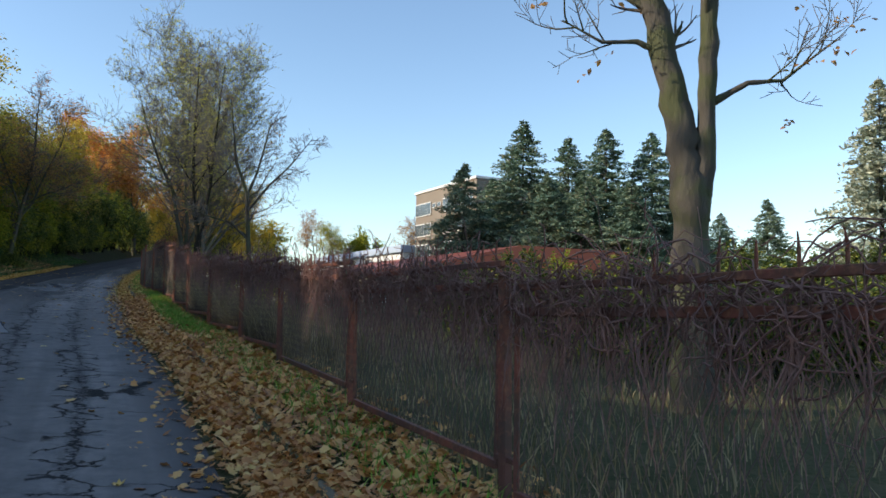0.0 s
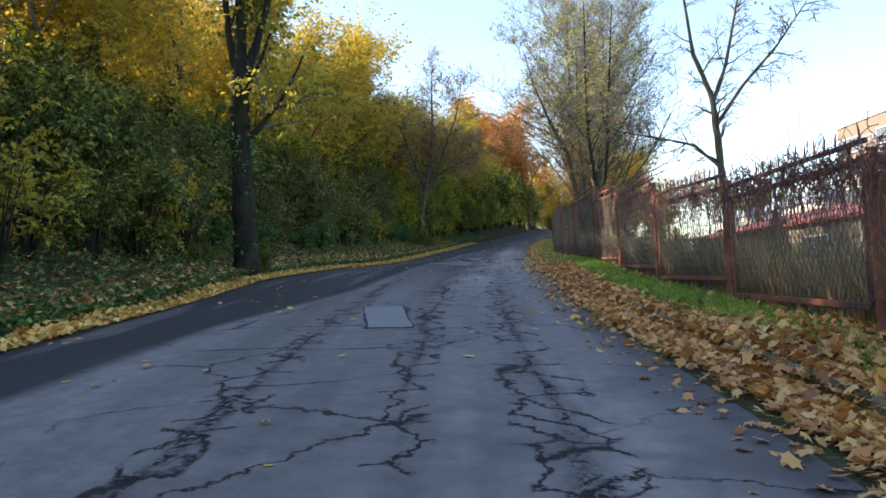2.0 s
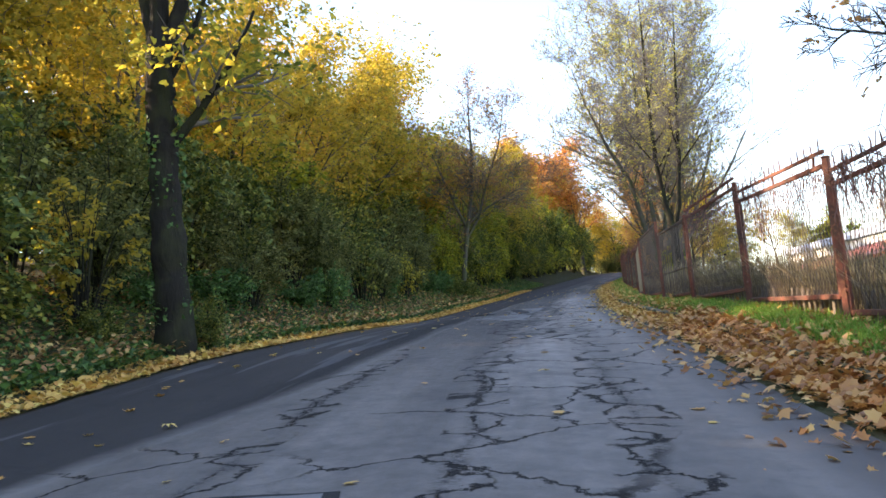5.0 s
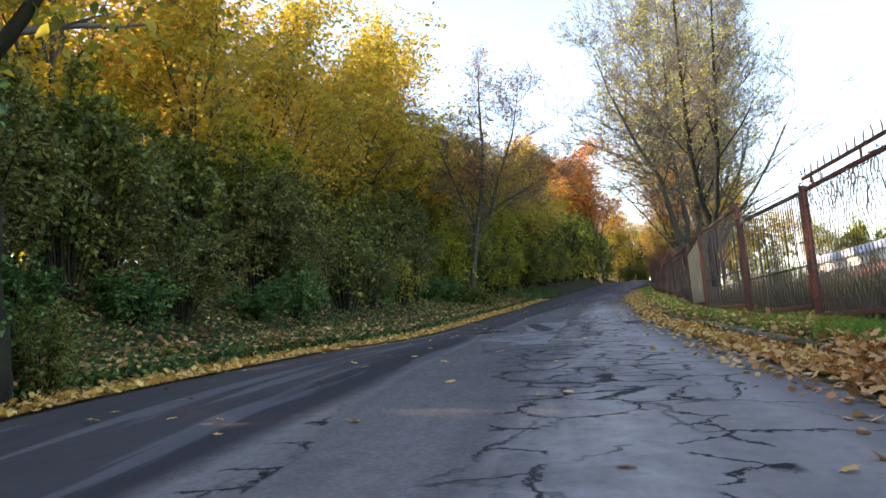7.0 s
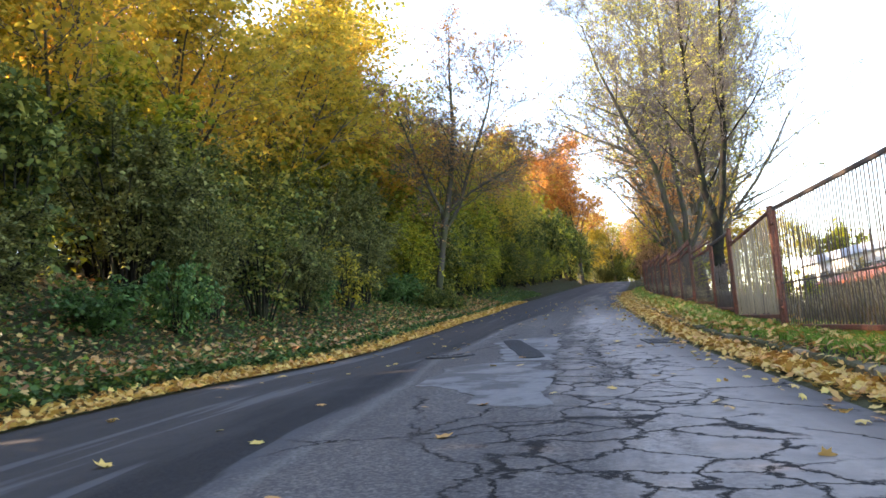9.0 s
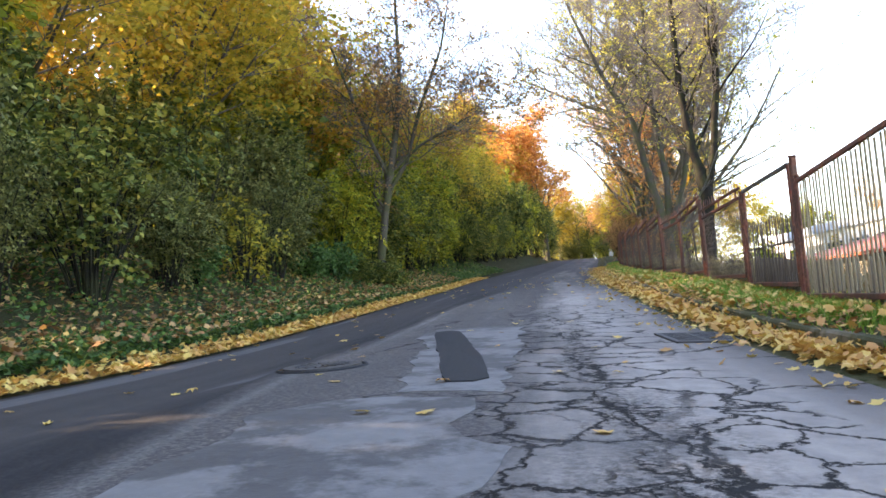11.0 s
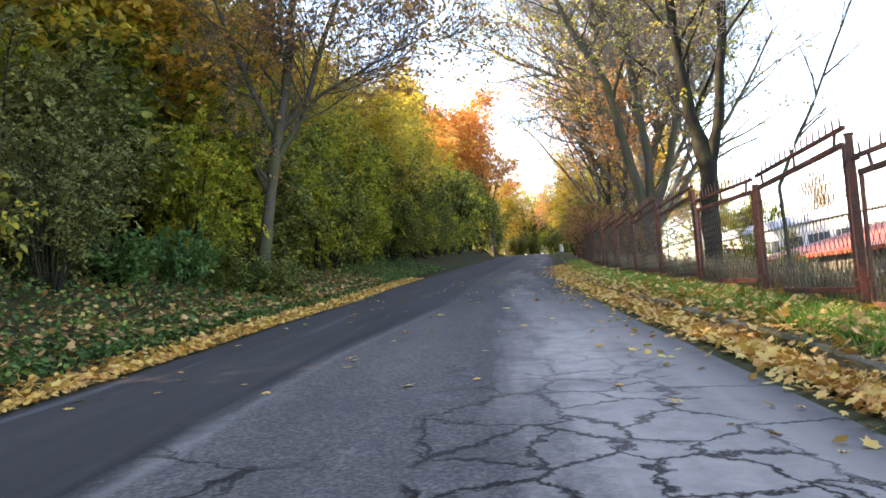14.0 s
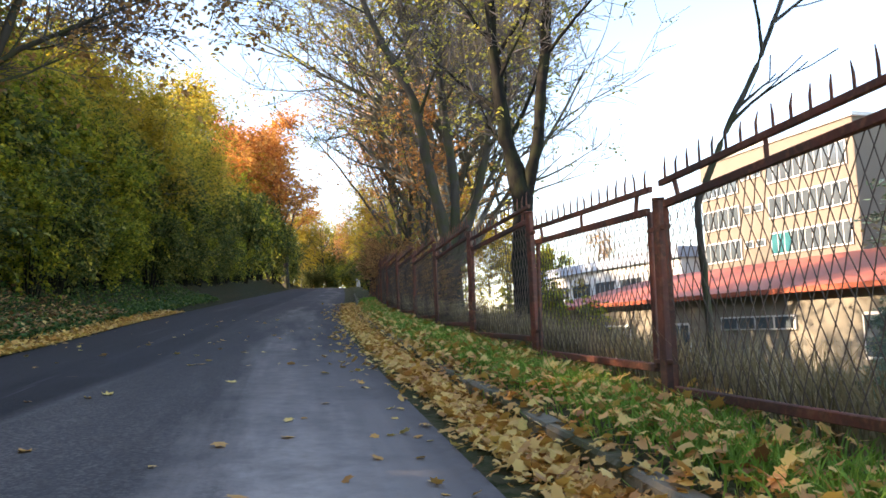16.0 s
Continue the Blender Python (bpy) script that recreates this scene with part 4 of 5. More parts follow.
# which bushes stand where along the road: the front, the middle and the back of the thicket
ZONES = ((13, (7, 0, 7, 5), (0, 2, 7), (2, 1)), (23, (7, 0, 6, 5), (0, 2, 6), (2, 1)), (30, (3, 4, 0, 3), (3, 0, 5), (2, 1)), (36, (4, 3, 4, 5), (5, 3, 0), (5, 1)),
         (41, (4, 4, 7, 3), (5, 5, 3), (3, 1)), (46, (3, 7, 4, 7), (3, 2, 3), (2, 1)), (64, (1, 0, 1, 1), (1, 1, 0), (1, 1)), (200, (2, 0, 2, 1), (2, 2, 1), (2, 1)))


def zone(y, row):
    return r.choice(next(z for z in ZONES if y < z[0])[row])


for y in np.arange(1.5, 92, 1.6):
    big = 1.3 if y > 45 else 1.0
    grow_bush(zone(y, 1), on_bank(y + r.uniform(-.4, .4), r.uniform(2.1, 2.9) + (big - 1)), r.uniform(0.5, 0.78) * big, r.uniform(0.6, 0.9) * big)
for y in np.arange(2.5, 92, 1.9):
    big = 1.35 if y > 45 else 1.0
    grow_bush(zone(y, 2), on_bank(y + r.uniform(-.6, .6), r.uniform(3.8, 4.8) + (big - 1)), r.uniform(0.85, 1.1) * big, r.uniform(1.05, 1.35) * big)
for y in np.arange(3, 92, 2.3):
    big = 1.35 if y > 45 else 1.0
    grow_bush(zone(y, 3), on_bank(y + r.uniform(-.8, .8), r.uniform(6.0, 7.6)), r.uniform(1.05, 1.3) * big, r.uniform(1.3, 1.65) * big)
for y in np.arange(0, 100, 4.0):
    grow_bush(zone(y, 3), on_bank(y + r.uniform(-1, 1), 27 + r.uniform(-2, 2)), 2.4, 1.35)
for o in (11, 16):
    for y in np.arange(0 if o < 14 else 40, 110, 4.6):
        grow_bush(zone(y, 3), on_bank(y + r.uniform(-1, 1), o + r.uniform(-1, 1)), r.uniform(1.4, 1.8), r.uniform(1.2, 1.6) * (1.0 if o < 14 else 0.7))
for y in np.arange(94, 150, 4.0):
    grow_bush(zone(y, 1), on_bank(y, r.uniform(2.4, 3.6)), r.uniform(1.3, 1.8), r.uniform(1.8, 2.6))

# woodland trees on the bank
WOOD = [tree(21, 9.5, 0.13, BARK, L_YELLOW, 11200, 0.165, 3, 0.55, "slender tree with golden yellow autumn leaves", first=0.25, kids=(9, 6, 4)),
        tree(22, 9.0, 0.12, BARK, L_OLIVE, 10500, 0.165, 3, 0.55, "slender tree with olive and yellow leaves", first=0.2, kids=(9, 6, 4)),
        tree(23, 10.5, 0.13, BARK, L_RUSSET, 9100, 0.14, 3, 0.45, "half-bare tree with russet leaves", first=0.3, kids=(9, 6, 4)),
        tree(24, 9.0, 0.11, BARK, L_AMBER, 11200, 0.165, 3, 0.55, "slender tree with amber and yellow leaves", first=0.2, kids=(9, 6, 4))]
used = set()
for y, o, k, s in ((3, 7, 1, .9), (8, 7, 1, .9), (11, 5, 0, .8), (13, 9, 0, .95), (17, 6, 1, .85), (24, 6.5, 0, .9), (27, 9, 0, .95), (30, 6.2, 0, .85), (34.5, 6.5, 0, .9), (36.5, 11, 3, 1.1), (38.5, 7, 0, .9),
                   (41, 9.5, 3, 1.05), (44, 7, 0, 1.0), (48, 6, 3, 1.0), (50, 9, 0, 1.1), (54, 7, 1, 1.0), (57, 10, 0, 1.2), (61, 7, 1, 1.0), (66, 7, 0, 1.0), (72, 8, 1, 1.1), (78, 7, 1, 1.1), (84, 8, 0, 1.2), (90, 7, 1, 1.2), (96, 8, 0, 1.2), (68, 13, 0, 1.3),
                   (60, 15, 3, 1.3), (45, 14, 3, 1.2), (104, 8, 1, 1.2), (112, 5, 0, 1.2), (120, 6, 1, 1.3), (130, 5, 0, 1.3), (140, 5, 1, 1.3), (98, 14, 0, 1.3), (88, 14, 1, 1.4), (6, 5.5, 0, .8), (15, 8, 0, .9), (22, 8, 0, .9), (28.5, 7.5, 0, .9), (33, 8.5, 0, 1.0), (46, 8.5, 1, 1.0), (47, 5.2, 1, .75), (51, 5.5, 0, .75), (55, 5, 1, .75), (59, 5.2, 0, .75), (64, 5.2, 1, .8), (69, 5.4, 0, .8), (75, 5.4, 1, .85), (81, 5.6, 1, .9)):
    (again if k in used else put)(WOOD[k], *on_bank(y, o), r.uniform(0, 360), s * 1.15)
    used.add(k)

put(WOOD[2], *on_bank(47, 17), 20, 1.35)
# a tall back row that closes the wood
for n, y in enumerate(np.arange(36, 78, 11.0)):
    again(WOOD[(2, 0, 3)[n % 3]], *on_bank(y + 1.5 * math.sin(n * 7), 19 + 4 * ((n * 37) % 10) / 10), n * 53, 1.1 + 0.3 * ((n * 29) % 10) / 10)

# the dark forked trunk close to the road
T1 = [[(0, 0, -0.9, .36), (0, 0, .7, .29), (0.03, 0, 1.8, .25), (-.05, 0, 3.0, .235), (-.02, 0, 4.0, .24), (0, 0, 4.6, .19), (.1, 0, 6.3, .12), (.05, .1, 9, .08), (.1, .2, 11.5, .03)],
      [(0, 0, 4.3, .15), (.25, .19, 5.2, .12), (.55, .42, 6.3, .085), (.95, .7, 8.5, .06), (1.2, 1, 10.5, .02)], [(0, 0, 4.4, .12), (-.15, -.12, 5.4, .09), (-.25, -.2, 7, .07), (-.5, -.3, 9.5, .02)]]
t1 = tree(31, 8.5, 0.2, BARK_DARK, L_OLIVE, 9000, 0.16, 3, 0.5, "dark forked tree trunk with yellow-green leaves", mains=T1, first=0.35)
put(t1, -19.25, 18.85, 1.85)
gi = np.random.default_rng(91)
zz = gi.uniform(0.2, 3.9, 700)
aa = gi.uniform(0, 2 * np.pi, 700)
rr = 0.24 + np.abs(gi.normal(0, 0.06, 700))
V, F = leaf_cloud(np.stack([rr * np.cos(aa), rr * np.sin(aa), zz], 1)[np.sin(zz * 2.3 + aa * 1.5) > 0.1], 0.09, gi)
for dx, dy, k, s in ((-.6, -.9, 2, .3), (-.4, .8, 2, .32)):
    again(BUSH[k], -19.25 + dx, 18.85 + dy, float(road_z(-19.25 + dx, 18.85 + dy)) + 0.1, dx * 200, s)
tagged(mesh_ob("ivy", V, F, IVY, t1), "ivy climbing the trunk", kind="stuff")
# slim pale tree leaning over the road
T2 = [[(-.6, -.38, -.6, .17), (-.45, -.28, 1.5, .14), (-.15, -.1, 3.5, .125), (.2, .1, 5.5, .1), (.4, .2, 7.5, .075), (.4, .2, 9.5, .045), (.5, .3, 11.6, .015)],
      [(-.2, -.12, 3.2, .09), (.4, .25, 4.2, .075), (.9, .55, 6, .06), (1.6, 1.0, 8.0, .04), (2.0, 1.2, 10, .012)],
      [(-.1, -.06, 3.9, .06), (.9, .4, 4.7, .048), (2.2, .9, 5.3, .032), (3.6, 1.5, 5.9, .01)],
      [(-.1, -.06, 3.7, .08), (-.6, -.35, 5.0, .065), (-1.2, -.7, 7.0, .05), (-1.9, -1.1, 9.4, .012)]]
t2 = tree(32, 7.5, 0.15, BARK, L_RUSSET, 13500, 0.11, 3, 0.45, "grey forked tree with thin russet leaves", mains=T2, first=0.2, spread=0.5, kids=(16, 8, 6), fine=0.007)
put(t2, -32.6, 45.0, 3.3)
for dx, dy, k, s in ((-0.3, -1.5, 2, .6), (-1.0, -2.6, 1, .7), (.3, -1.2, 0, .5), (-.2, -2.2, 2, .5)):
    again(BUSH[k], -32.6 + dx, 45.0 + dy, 2.75, dx * 100, s)
# glowing orange maple and russet trees up the road
t3 = tree(33, 19, 0.26, BARK, L_ORANGE, 14000, 0.3, 3, 0.7, "tall maple with glowing orange leaves", first=0.2)
put(t3, -63, 113, 7.6, 0, 1.3)
again(t3, -68, 122, 8.0, 80, 1.25)
again(t3, -70, 112, 8.0, 160, 1.2)
t4 = tree(44, 25, 0.25, BARK, L_RUSSET, 9000, 0.2, 3, 0.6, "tall half-bare tree with russet leaves", first=0.2, kids=(10, 6, 4), spread=0.4)
put(t4, -35.8, 75, 4.6, 70, 0.72)
again(t4, -38.5, 83, 5.0, 170, 0.7)
again(t4, -43, 94, 5.8, 250, 0.72)

# the two tall trees behind the fence, thinly leaved
T5 = [[(0, 0, -.3, .26), (-.25, -.05, 2.4, .21), (-.73, -.15, 4.7, .16), (-1.2, -.25, 7.1, .13), (-2.2, -.5, 9.2, .1), (-3.4, -.8, 12.5, .06), (-4, -1, 15, .02)],
      [(-.2, -.04, 2.1, .17), (-.12, .2, 4.4, .15), (-.45, .5, 6.5, .13), (-.7, .6, 9.4, .1), (-.6, .8, 14, .06), (-.8, 1, 18, .02)],
      [(-.15, 0, 2.2, .15), (.5, .1, 3.9, .12), (.8, .15, 5.1, .11), (1.1, .2, 7.0, .1), (1.6, .2, 11, .07), (1.9, 0, 16, .02)]]
t5 = tree(35, 12, 0.24, BARK, L_LIME, 7000, 0.12, 4, 0.5, "tall grey tree forking low, with sparse yellow-green leaves", mains=T5, first=0.42, kids=(15, 8, 5, 3), spread=0.55, fine=0.008)
put(t5, -27.6, 57.2, 2.9)
T6 = [[(0, 0, -.3, .29), (.03, 0, 1.6, .25), (.12, 0, 3.4, .24), (-.25, 0, 4.9, .16), (-.5, 0, 7.4, .14), (-.6, .2, 11, .1), (-.5, .3, 17, .03)],
      [(.12, 0, 3.2, .17), (.55, 0, 4.9, .14), (.8, .1, 7.3, .12), (1.1, .1, 11, .08), (1.5, .2, 16, .02)]]
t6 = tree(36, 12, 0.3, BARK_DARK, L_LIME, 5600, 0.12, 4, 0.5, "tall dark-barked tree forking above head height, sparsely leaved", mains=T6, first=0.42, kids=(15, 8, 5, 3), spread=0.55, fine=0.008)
put(t6, -25.1, 53.6, 2.8)
t7 = tree(37, 23, 0.26, BARK_PALE, L_LIME, 15400, 0.17, 4, 0.6, "tall spreading tree with thin yellow leaves", stems=3, fork=0.14, first=0.16, kids=(19, 8, 5, 3), spread=0.5, shrink=0.5, fine=0.011)
put(t7, -30.3, 66, 3.3, 200)
t8 = tree(48, 9, 0.12, BARK, L_RUSSET, 2600, 0.14, 3, 0.35, "small tree with thin brown leaves", first=0.15, kids=(9, 6, 4), spread=0.4)
put(t8, -29.8, 60, 3.0, 0)
again(t8, -32.9, 67.5, 3.7, 90, 1.1)
# the thin bare tree at the fence
T9 = [[(0.1, .08, -.3, .085), (.08, .05, 1, .078), (-.02, -.02, 2.3, .068), (-.08, -.06, 3.3, .06), (-.1, -.08, 3.7, .052), (-.35, -.25, 4.5, .036), (-.5, -.4, 6.2, .01)],
      [(-.1, -.08, 3.6, .042), (.12, .1, 4.3, .034), (.4, .3, 5.8, .01)], [(-.06, -.05, 3.2, .036), (.35, .25, 3.9, .03), (.9, .6, 4.6, .02), (1.4, .9, 5.4, .008)],
      [(-.02, -.02, 2.4, .03), (-.4, -.3, 2.85, .024), (-.9, -.65, 3.0, .018), (-1.5, -1.1, 3.15, .008)]]
t9 = tree(39, 2.3, 0.1, BARK, L_RUSSET, 70, 0.07, 3, 0.2, "thin bare tree with drooping twigs", mains=T9, first=0.35, spread=0.5, kids=(12, 6, 4), up=0.05, wander=0.12)
put(t9, -8.0, 20.3, 0.7, 0)
# the great trunk near the walk's start
T10 = [[(0, 0, -.3, .27), (0, 0, 1.5, .215), (-.03, 0, 2.4, .2), (-.1, .02, 3.1, .175), (-.28, .05, 4.0, .155), (-.45, .08, 4.9, .14), (-.6, .1, 6.5, .13), (-.9, .2, 10, .05)],
       [(-.4, .05, 4.6, .06), (-.75, .1, 4.85, .05), (-1.4, .2, 4.95, .04), (-2.0, .3, 5.05, .03), (-2.8, .4, 5.35, .012)],
       [(-.3, .04, 4.1, .045), (-.6, 0, 4.25, .03), (-1.0, -.1, 4.22, .02), (-1.45, -.2, 4.45, .008)],
       [(.15, 0, 3.5, .05), (.6, 0, 3.75, .03), (1.0, .1, 3.8, .02), (1.5, .1, 4.2, .008)],
       [(.05, -.01, 2.2, .14), (.13, -.02, 3.1, .11), (.18, -.03, 4.2, .1), (.2, -.03, 5.5, .09), (.3, 0, 9, .04)]]
t10 = tree(40, 3.4, 0.3, BARK, L_RUSSET, 250, 0.08, 3, 0.3, "big grey forked tree trunk with bare twigs", mains=T10, first=0.5, kids=(6, 4, 3))
put(t10, 1.6, 8.9, 0.2)
# sapling at the fence
T11 = [[(0, 0, -.2, .024), (-.05, 0, .7, .022), (-.07, 0, 1.27, .02), (.12, .03, 1.7, .018), (.33, .08, 2.1, .016), (.5, .12, 2.5, .013), (1.0, .2, 3.6, .004)]]
t11 = tree(41, 2.0, 0.03, BARK, L_RUSSET, 0, 0.1, 2, 0.3, "leaning bare sapling growing through the fence", mains=T11, first=0.45, kids=(6, 3), spread=0.4)
put(t11, -21.35, 40.35, 2.6)

# spruces and a birch in the grounds
SPR = [spruce(51, 20, 7.4, "tall blue-green spruce with full branches"), spruce(52, 15, 5.4, "blue-green spruce standing in rough grass")]
used = set()
for k, yaw, dist, h in ((1, 6.1, 78, 15.2), (0, 1.8, 82, 20.6), (0, -1.5, 80, 18.3), (0, -4.2, 79, 18.9), (0, -7.4, 81, 18.8), (1, 4.0, 86, 15), (1, 0.0, 74, 13.5), (1, -3, 73, 13), (1, -6, 72, 12.5), (1, -15, 70, 10.2),
                        (1, -24, 56, 11), (0, -12, 95, 12), (1, -9.5, 80, 13)):
    x, y = -math.sin(radians(yaw)) * dist, math.cos(radians(yaw)) * dist
    (again if k in used else put)(SPR[k], x, y, float(field_z(y)) - 0.1, r.uniform(0, 360), 1.3 * h / (20, 15)[k], h / (20, 15)[k])
    used.add(k)
put(spruce(53, 15, 5.2, "pale silver-green spruce with low sunlight put into its needle colour", SUNLIT_NEEDLES), -math.sin(radians(-21.8)) * 52, math.cos(radians(-21.8)) * 52, 0.5, 40, 1.0)
again(SPR[1], -15.6, 60, 0.7, 10, 0.3)
for yaw, dist, k, s in ((8.5, 50, 2, 1.1), (5, 56, 0, 1.3), (2, 50, 2, 1.4), (-1, 54, 1, 1.3), (-5, 48, 2, 1.3), (-9, 52, 0, 1.4), (-13, 50, 2, 1.5), (-17, 45, 0, 1.4), (-21, 42, 2, 1.3), (-25, 38, 0, 1.3), (4, 27, 0, .7), (0, 24, 2, .62), (-4, 26, 1, .7), (-8, 23, 2, .6), (-12, 25, 0, .72), (-16, 22, 2, .62), (-20, 24, 0, .7), (-24, 20, 2, .6), (7, 34, 2, .8), (-28, 22, 0, .7), (3, 17, 2, .55), (-1, 16, 0, .5), (-4, 15, 2, .5), (-8, 14, 0, .5), (-12, 15, 2, .55), (-16, 14, 0, .5), (-20, 15, 2, .55), (-24, 14, 0, .55), (-29, 13, 2, .5), (6, 20, 0, .6)):
    x, y = -math.sin(radians(yaw)) * dist, math.cos(radians(yaw)) * dist
    again(BUSH[k], x, y, float(field_z(y)) - 0.1, r.uniform(0, 360), s)
t12 = tree(42, 12, 0.16, BARK_PALE, L_YELLOW, 4000, 0.25, 3, 0.6, "distant yellowing birch in the grounds", first=0.15)
put(t12, -33, 92, 0.9)
again(t12, -40, 105, 2.2, 50, 0.8)
again(t12, -32, 135, 1.2, 90, 0.8)


# ---- buildings in the grounds ----
BD = Vector((0.562, -0.827, 0))      # along the long front, towards the walk
BN = Vector((-0.827, -0.562, 0))     # out of the long front
BTURN = Matrix(((BD.x, -BN.x, 0, 0), (BD.y, -BN.y, 0, 0), (0, 0, 1, 0), (0, 0, 0, 1)))


def window(parent, u, v, w, h, panes, tint=None):
    """A recessed strip window: frame, mullions and panes, at u along the front and v up."""
    win = part("window", box_bm((w + 0.1, 0.06, h + 0.1), (u + w / 2, 0.03, v + h / 2), 0.01), WHITE, parent, "white framed strip window")
    for k in range(panes):
        pw = w / panes
        part("pane", box_bm((pw * 0.86, 0.05, h * 0.92), (u + pw * (k + 0.5), -0.012, v + h / 2)), tint if tint and k < 3 else PANE, win)
    return win


def main_building():
    root = tagged(new("building"), "peach plastered flat-roofed building with rows of white windows", "building")
    root.matrix_basis = Matrix.Translation((-19.3, 112.8, 0.6)) @ BTURN
    part("wall", box_bm((18.3, 14, 17.2), (9.15, 7.15, 8.6), 0.05), PLASTER, root)
    part("roof", box_bm((18.7, 14.4, 0.35), (9.15, 7.15, 17.35), 0.05), WHITE, root)
    for i, v in enumerate((4.9, 7.9, 10.9, 13.85)):
        window(root, 0.35, v, 5.0, 1.75, 7)
        window(root, 5.9, v + 0.9, 1.0, 0.5, 1)
        window(root, 7.4, v + 0.9, 1.0, 0.5, 1)
        window(root, 9.2, v, 8.4, 1.75, 11, PANE_TEAL if i == 1 else None)


def annex():
    root = tagged(new("annex"), "long low grey building with a red sheet roof", "building")
    root.matrix_basis = Matrix.Translation((-30.0, 88.2, 0.5)) @ BTURN
    part("wall", box_bm((36, 20, 3.9), (18, 10.1, 1.95), 0.04), GREY_PLASTER, root)
    bm = bmesh.new()
    pr = [bm.verts.new(p) for p in ((-0.5, -0.6, 3.9), (36.5, -0.6, 3.9), (36.5, 9, 6.0), (-0.5, 9, 6.0), (-0.5, -0.6, 3.7), (36.5, -0.6, 3.7), (36.5, 20, 3.7), (-0.5, 20, 3.7), (36.5, 20, 6.0), (-0.5, 20, 6.0))]
    for f in ((0, 1, 2, 3), (4, 5, 1, 0), (3, 2, 8, 9), (4, 0, 3, 9, 7), (5, 6, 8, 2, 1), (7, 9, 8, 6), (4, 7, 6, 5)):
        bm.faces.new([pr[i] for i in f])
    part("roof", bm, RED_ROOF, root, "red sheet metal roof")
    for u, v, w, h, n in ((6, 1.0, 4, 1.6, 6), (12.5, 1.0, 3.0, 1.6, 4), (18, 2.3, 4.6, 0.5, 4), (26, 1.2, 4, 1.6, 4)):
        window(root, u, v, w, h, n)


def hall():
    root = tagged(new("hall"), "distant long white hall with a blue-grey roof edge", "building")
    root.matrix_basis = Matrix.Translation((-45, 150, 0.2)) @ BTURN
    part("wall", box_bm((42, 20, 9.4), (21, 10, 4.7), 0.05), WHITE, root)
    part("roof", box_bm((42.6, 21, 1.1), (21, 10, 9.9), 0.05), BLUE, root)
    for k in range(7):
        window(root, 1.2 + k * 5.8, 6.4, 4.6, 1.6, 4)


main_building()
annex()
hall()

# low pale wall far up the road
wall = tagged(new("boundary_wall"), "low pale wall at the far end of the road", "wall")
part("coping", box_bm((8, 0.4, 0.12), (0, 0, 1.0), 0.02), CONCRETE, wall)
part("wall", box_bm((8, 0.3, 1.3), (0, 0, 0.3), 0.02), WHITE, wall)
wx, wy = (float(v) for v in edge(112, 1.6))
wall.matrix_basis = pose(wx, wy, float(road_z(wx, wy)) - 0.25, 0, 0, 112)

# woods closing the far end of the road
for n, (y, off, s) in enumerate(((84, 7, 1.0), (92, 6, 1.1), (100, 9, 1.2), (108, 5, 1.2), (116, 8, 1.3), (124, 4, 1.3), (132, 7, 1.4), (142, 4, 1.4), (152, 2, 1.4), (160, -3, 1.5), (168, 3, 1.5), (170, -8, 1.6), (158, -10, 1.5), (176, -2, 1.6))):
    x, yy = (float(v) for v in edge(y, off))
    again(WOOD[n % 3], x, yy, float(road_z(x, yy)) - 0.5, n * 67, s)
for n, (y, off, s) in enumerate(((72, 2.6, .8), (77, 3, .9), (82, 2.6, .9), (88, 3, 1.0), (95, 3, 1.0), (103, 2.8, 1.1), (110, 3, 1.2), (120, 2.5, 1.3), (132, 2, 1.4), (145, 1, 1.5), (155, -2, 1.5), (157, -5, 1.6), (68, 3.5, .8), (63, 4, .7))):
    x, yy = (float(v) for v in edge(y, off))
    again(BUSH[n % 4], x, yy, float(road_z(x, yy)) - 0.4, n * 71, s)

# a thicket at the far bend
for n, (y, off, s) in enumerate(((150, -9, 2.2), (153, -13, 2.4), (160, 2, 2.4), (166, -3, 2.6), (172, -7, 2.6), (175, 1, 2.8), (178, -12, 2.6), (148, 6, 2.2), (138, 5, 2.0), (126, 4.5, 1.8), (116, 4.5, 1.6), (106, 4.5, 1.5), (98, 4, 1.3), (165, 9, 2.6), (176, 8, 2.8))):
    x, yy = (float(v) for v in edge(y, off))
    again(KIND[(3, 1, 3, 0)[n % 4]], x, yy, float(road_z(x, yy)) - 0.3, n * 71, s, s * 1.35)
ex, ey = (float(v) for v in edge(182, 0))
for n in range(16):
    a = radians(28 + 90)
    off = (n - 7.5) * 7
    again((WOOD[2], KIND[1], KIND[3], WOOD[1])[n % 4], ex - math.sin(a) * off + 3 * math.sin(n * 5), ey + math.cos(a) * off + 8 + 5 * math.cos(n * 3), 10.4, n * 47, (1.5, 3.2, 3.4, 1.5)[n % 4], (1.6, 3.4, 3.2, 1.5)[n % 4])
# brown undergrowth along the upper fence and yellow bushes in the grounds
BROWN = shrub(61, 3.0, 1.5, L_RUSSET, 420, 9, 0.1, "brown half-bare bush tangled along the fence", -0.25)
put(BROWN, *on_side(52.5, 2.3), 0, 0.6, 0.55)
for n, y in enumerate(np.arange(55, 84, 2.1)):
    again(BROWN, *on_side(y, 2.1 + 0.5 * math.sin(n * 9)), n * 83, 0.6 + 0.25 * ((n * 37) % 10) / 10, 0.55 + 0.03 * n + 0.3 * ((n * 23) % 10) / 10)
for y, off, k, s in ((61, 6, 1, 1.0), (66, 9, 1, 1.3)):
    again(KIND[k], *on_side(y, off), y * 17, s)
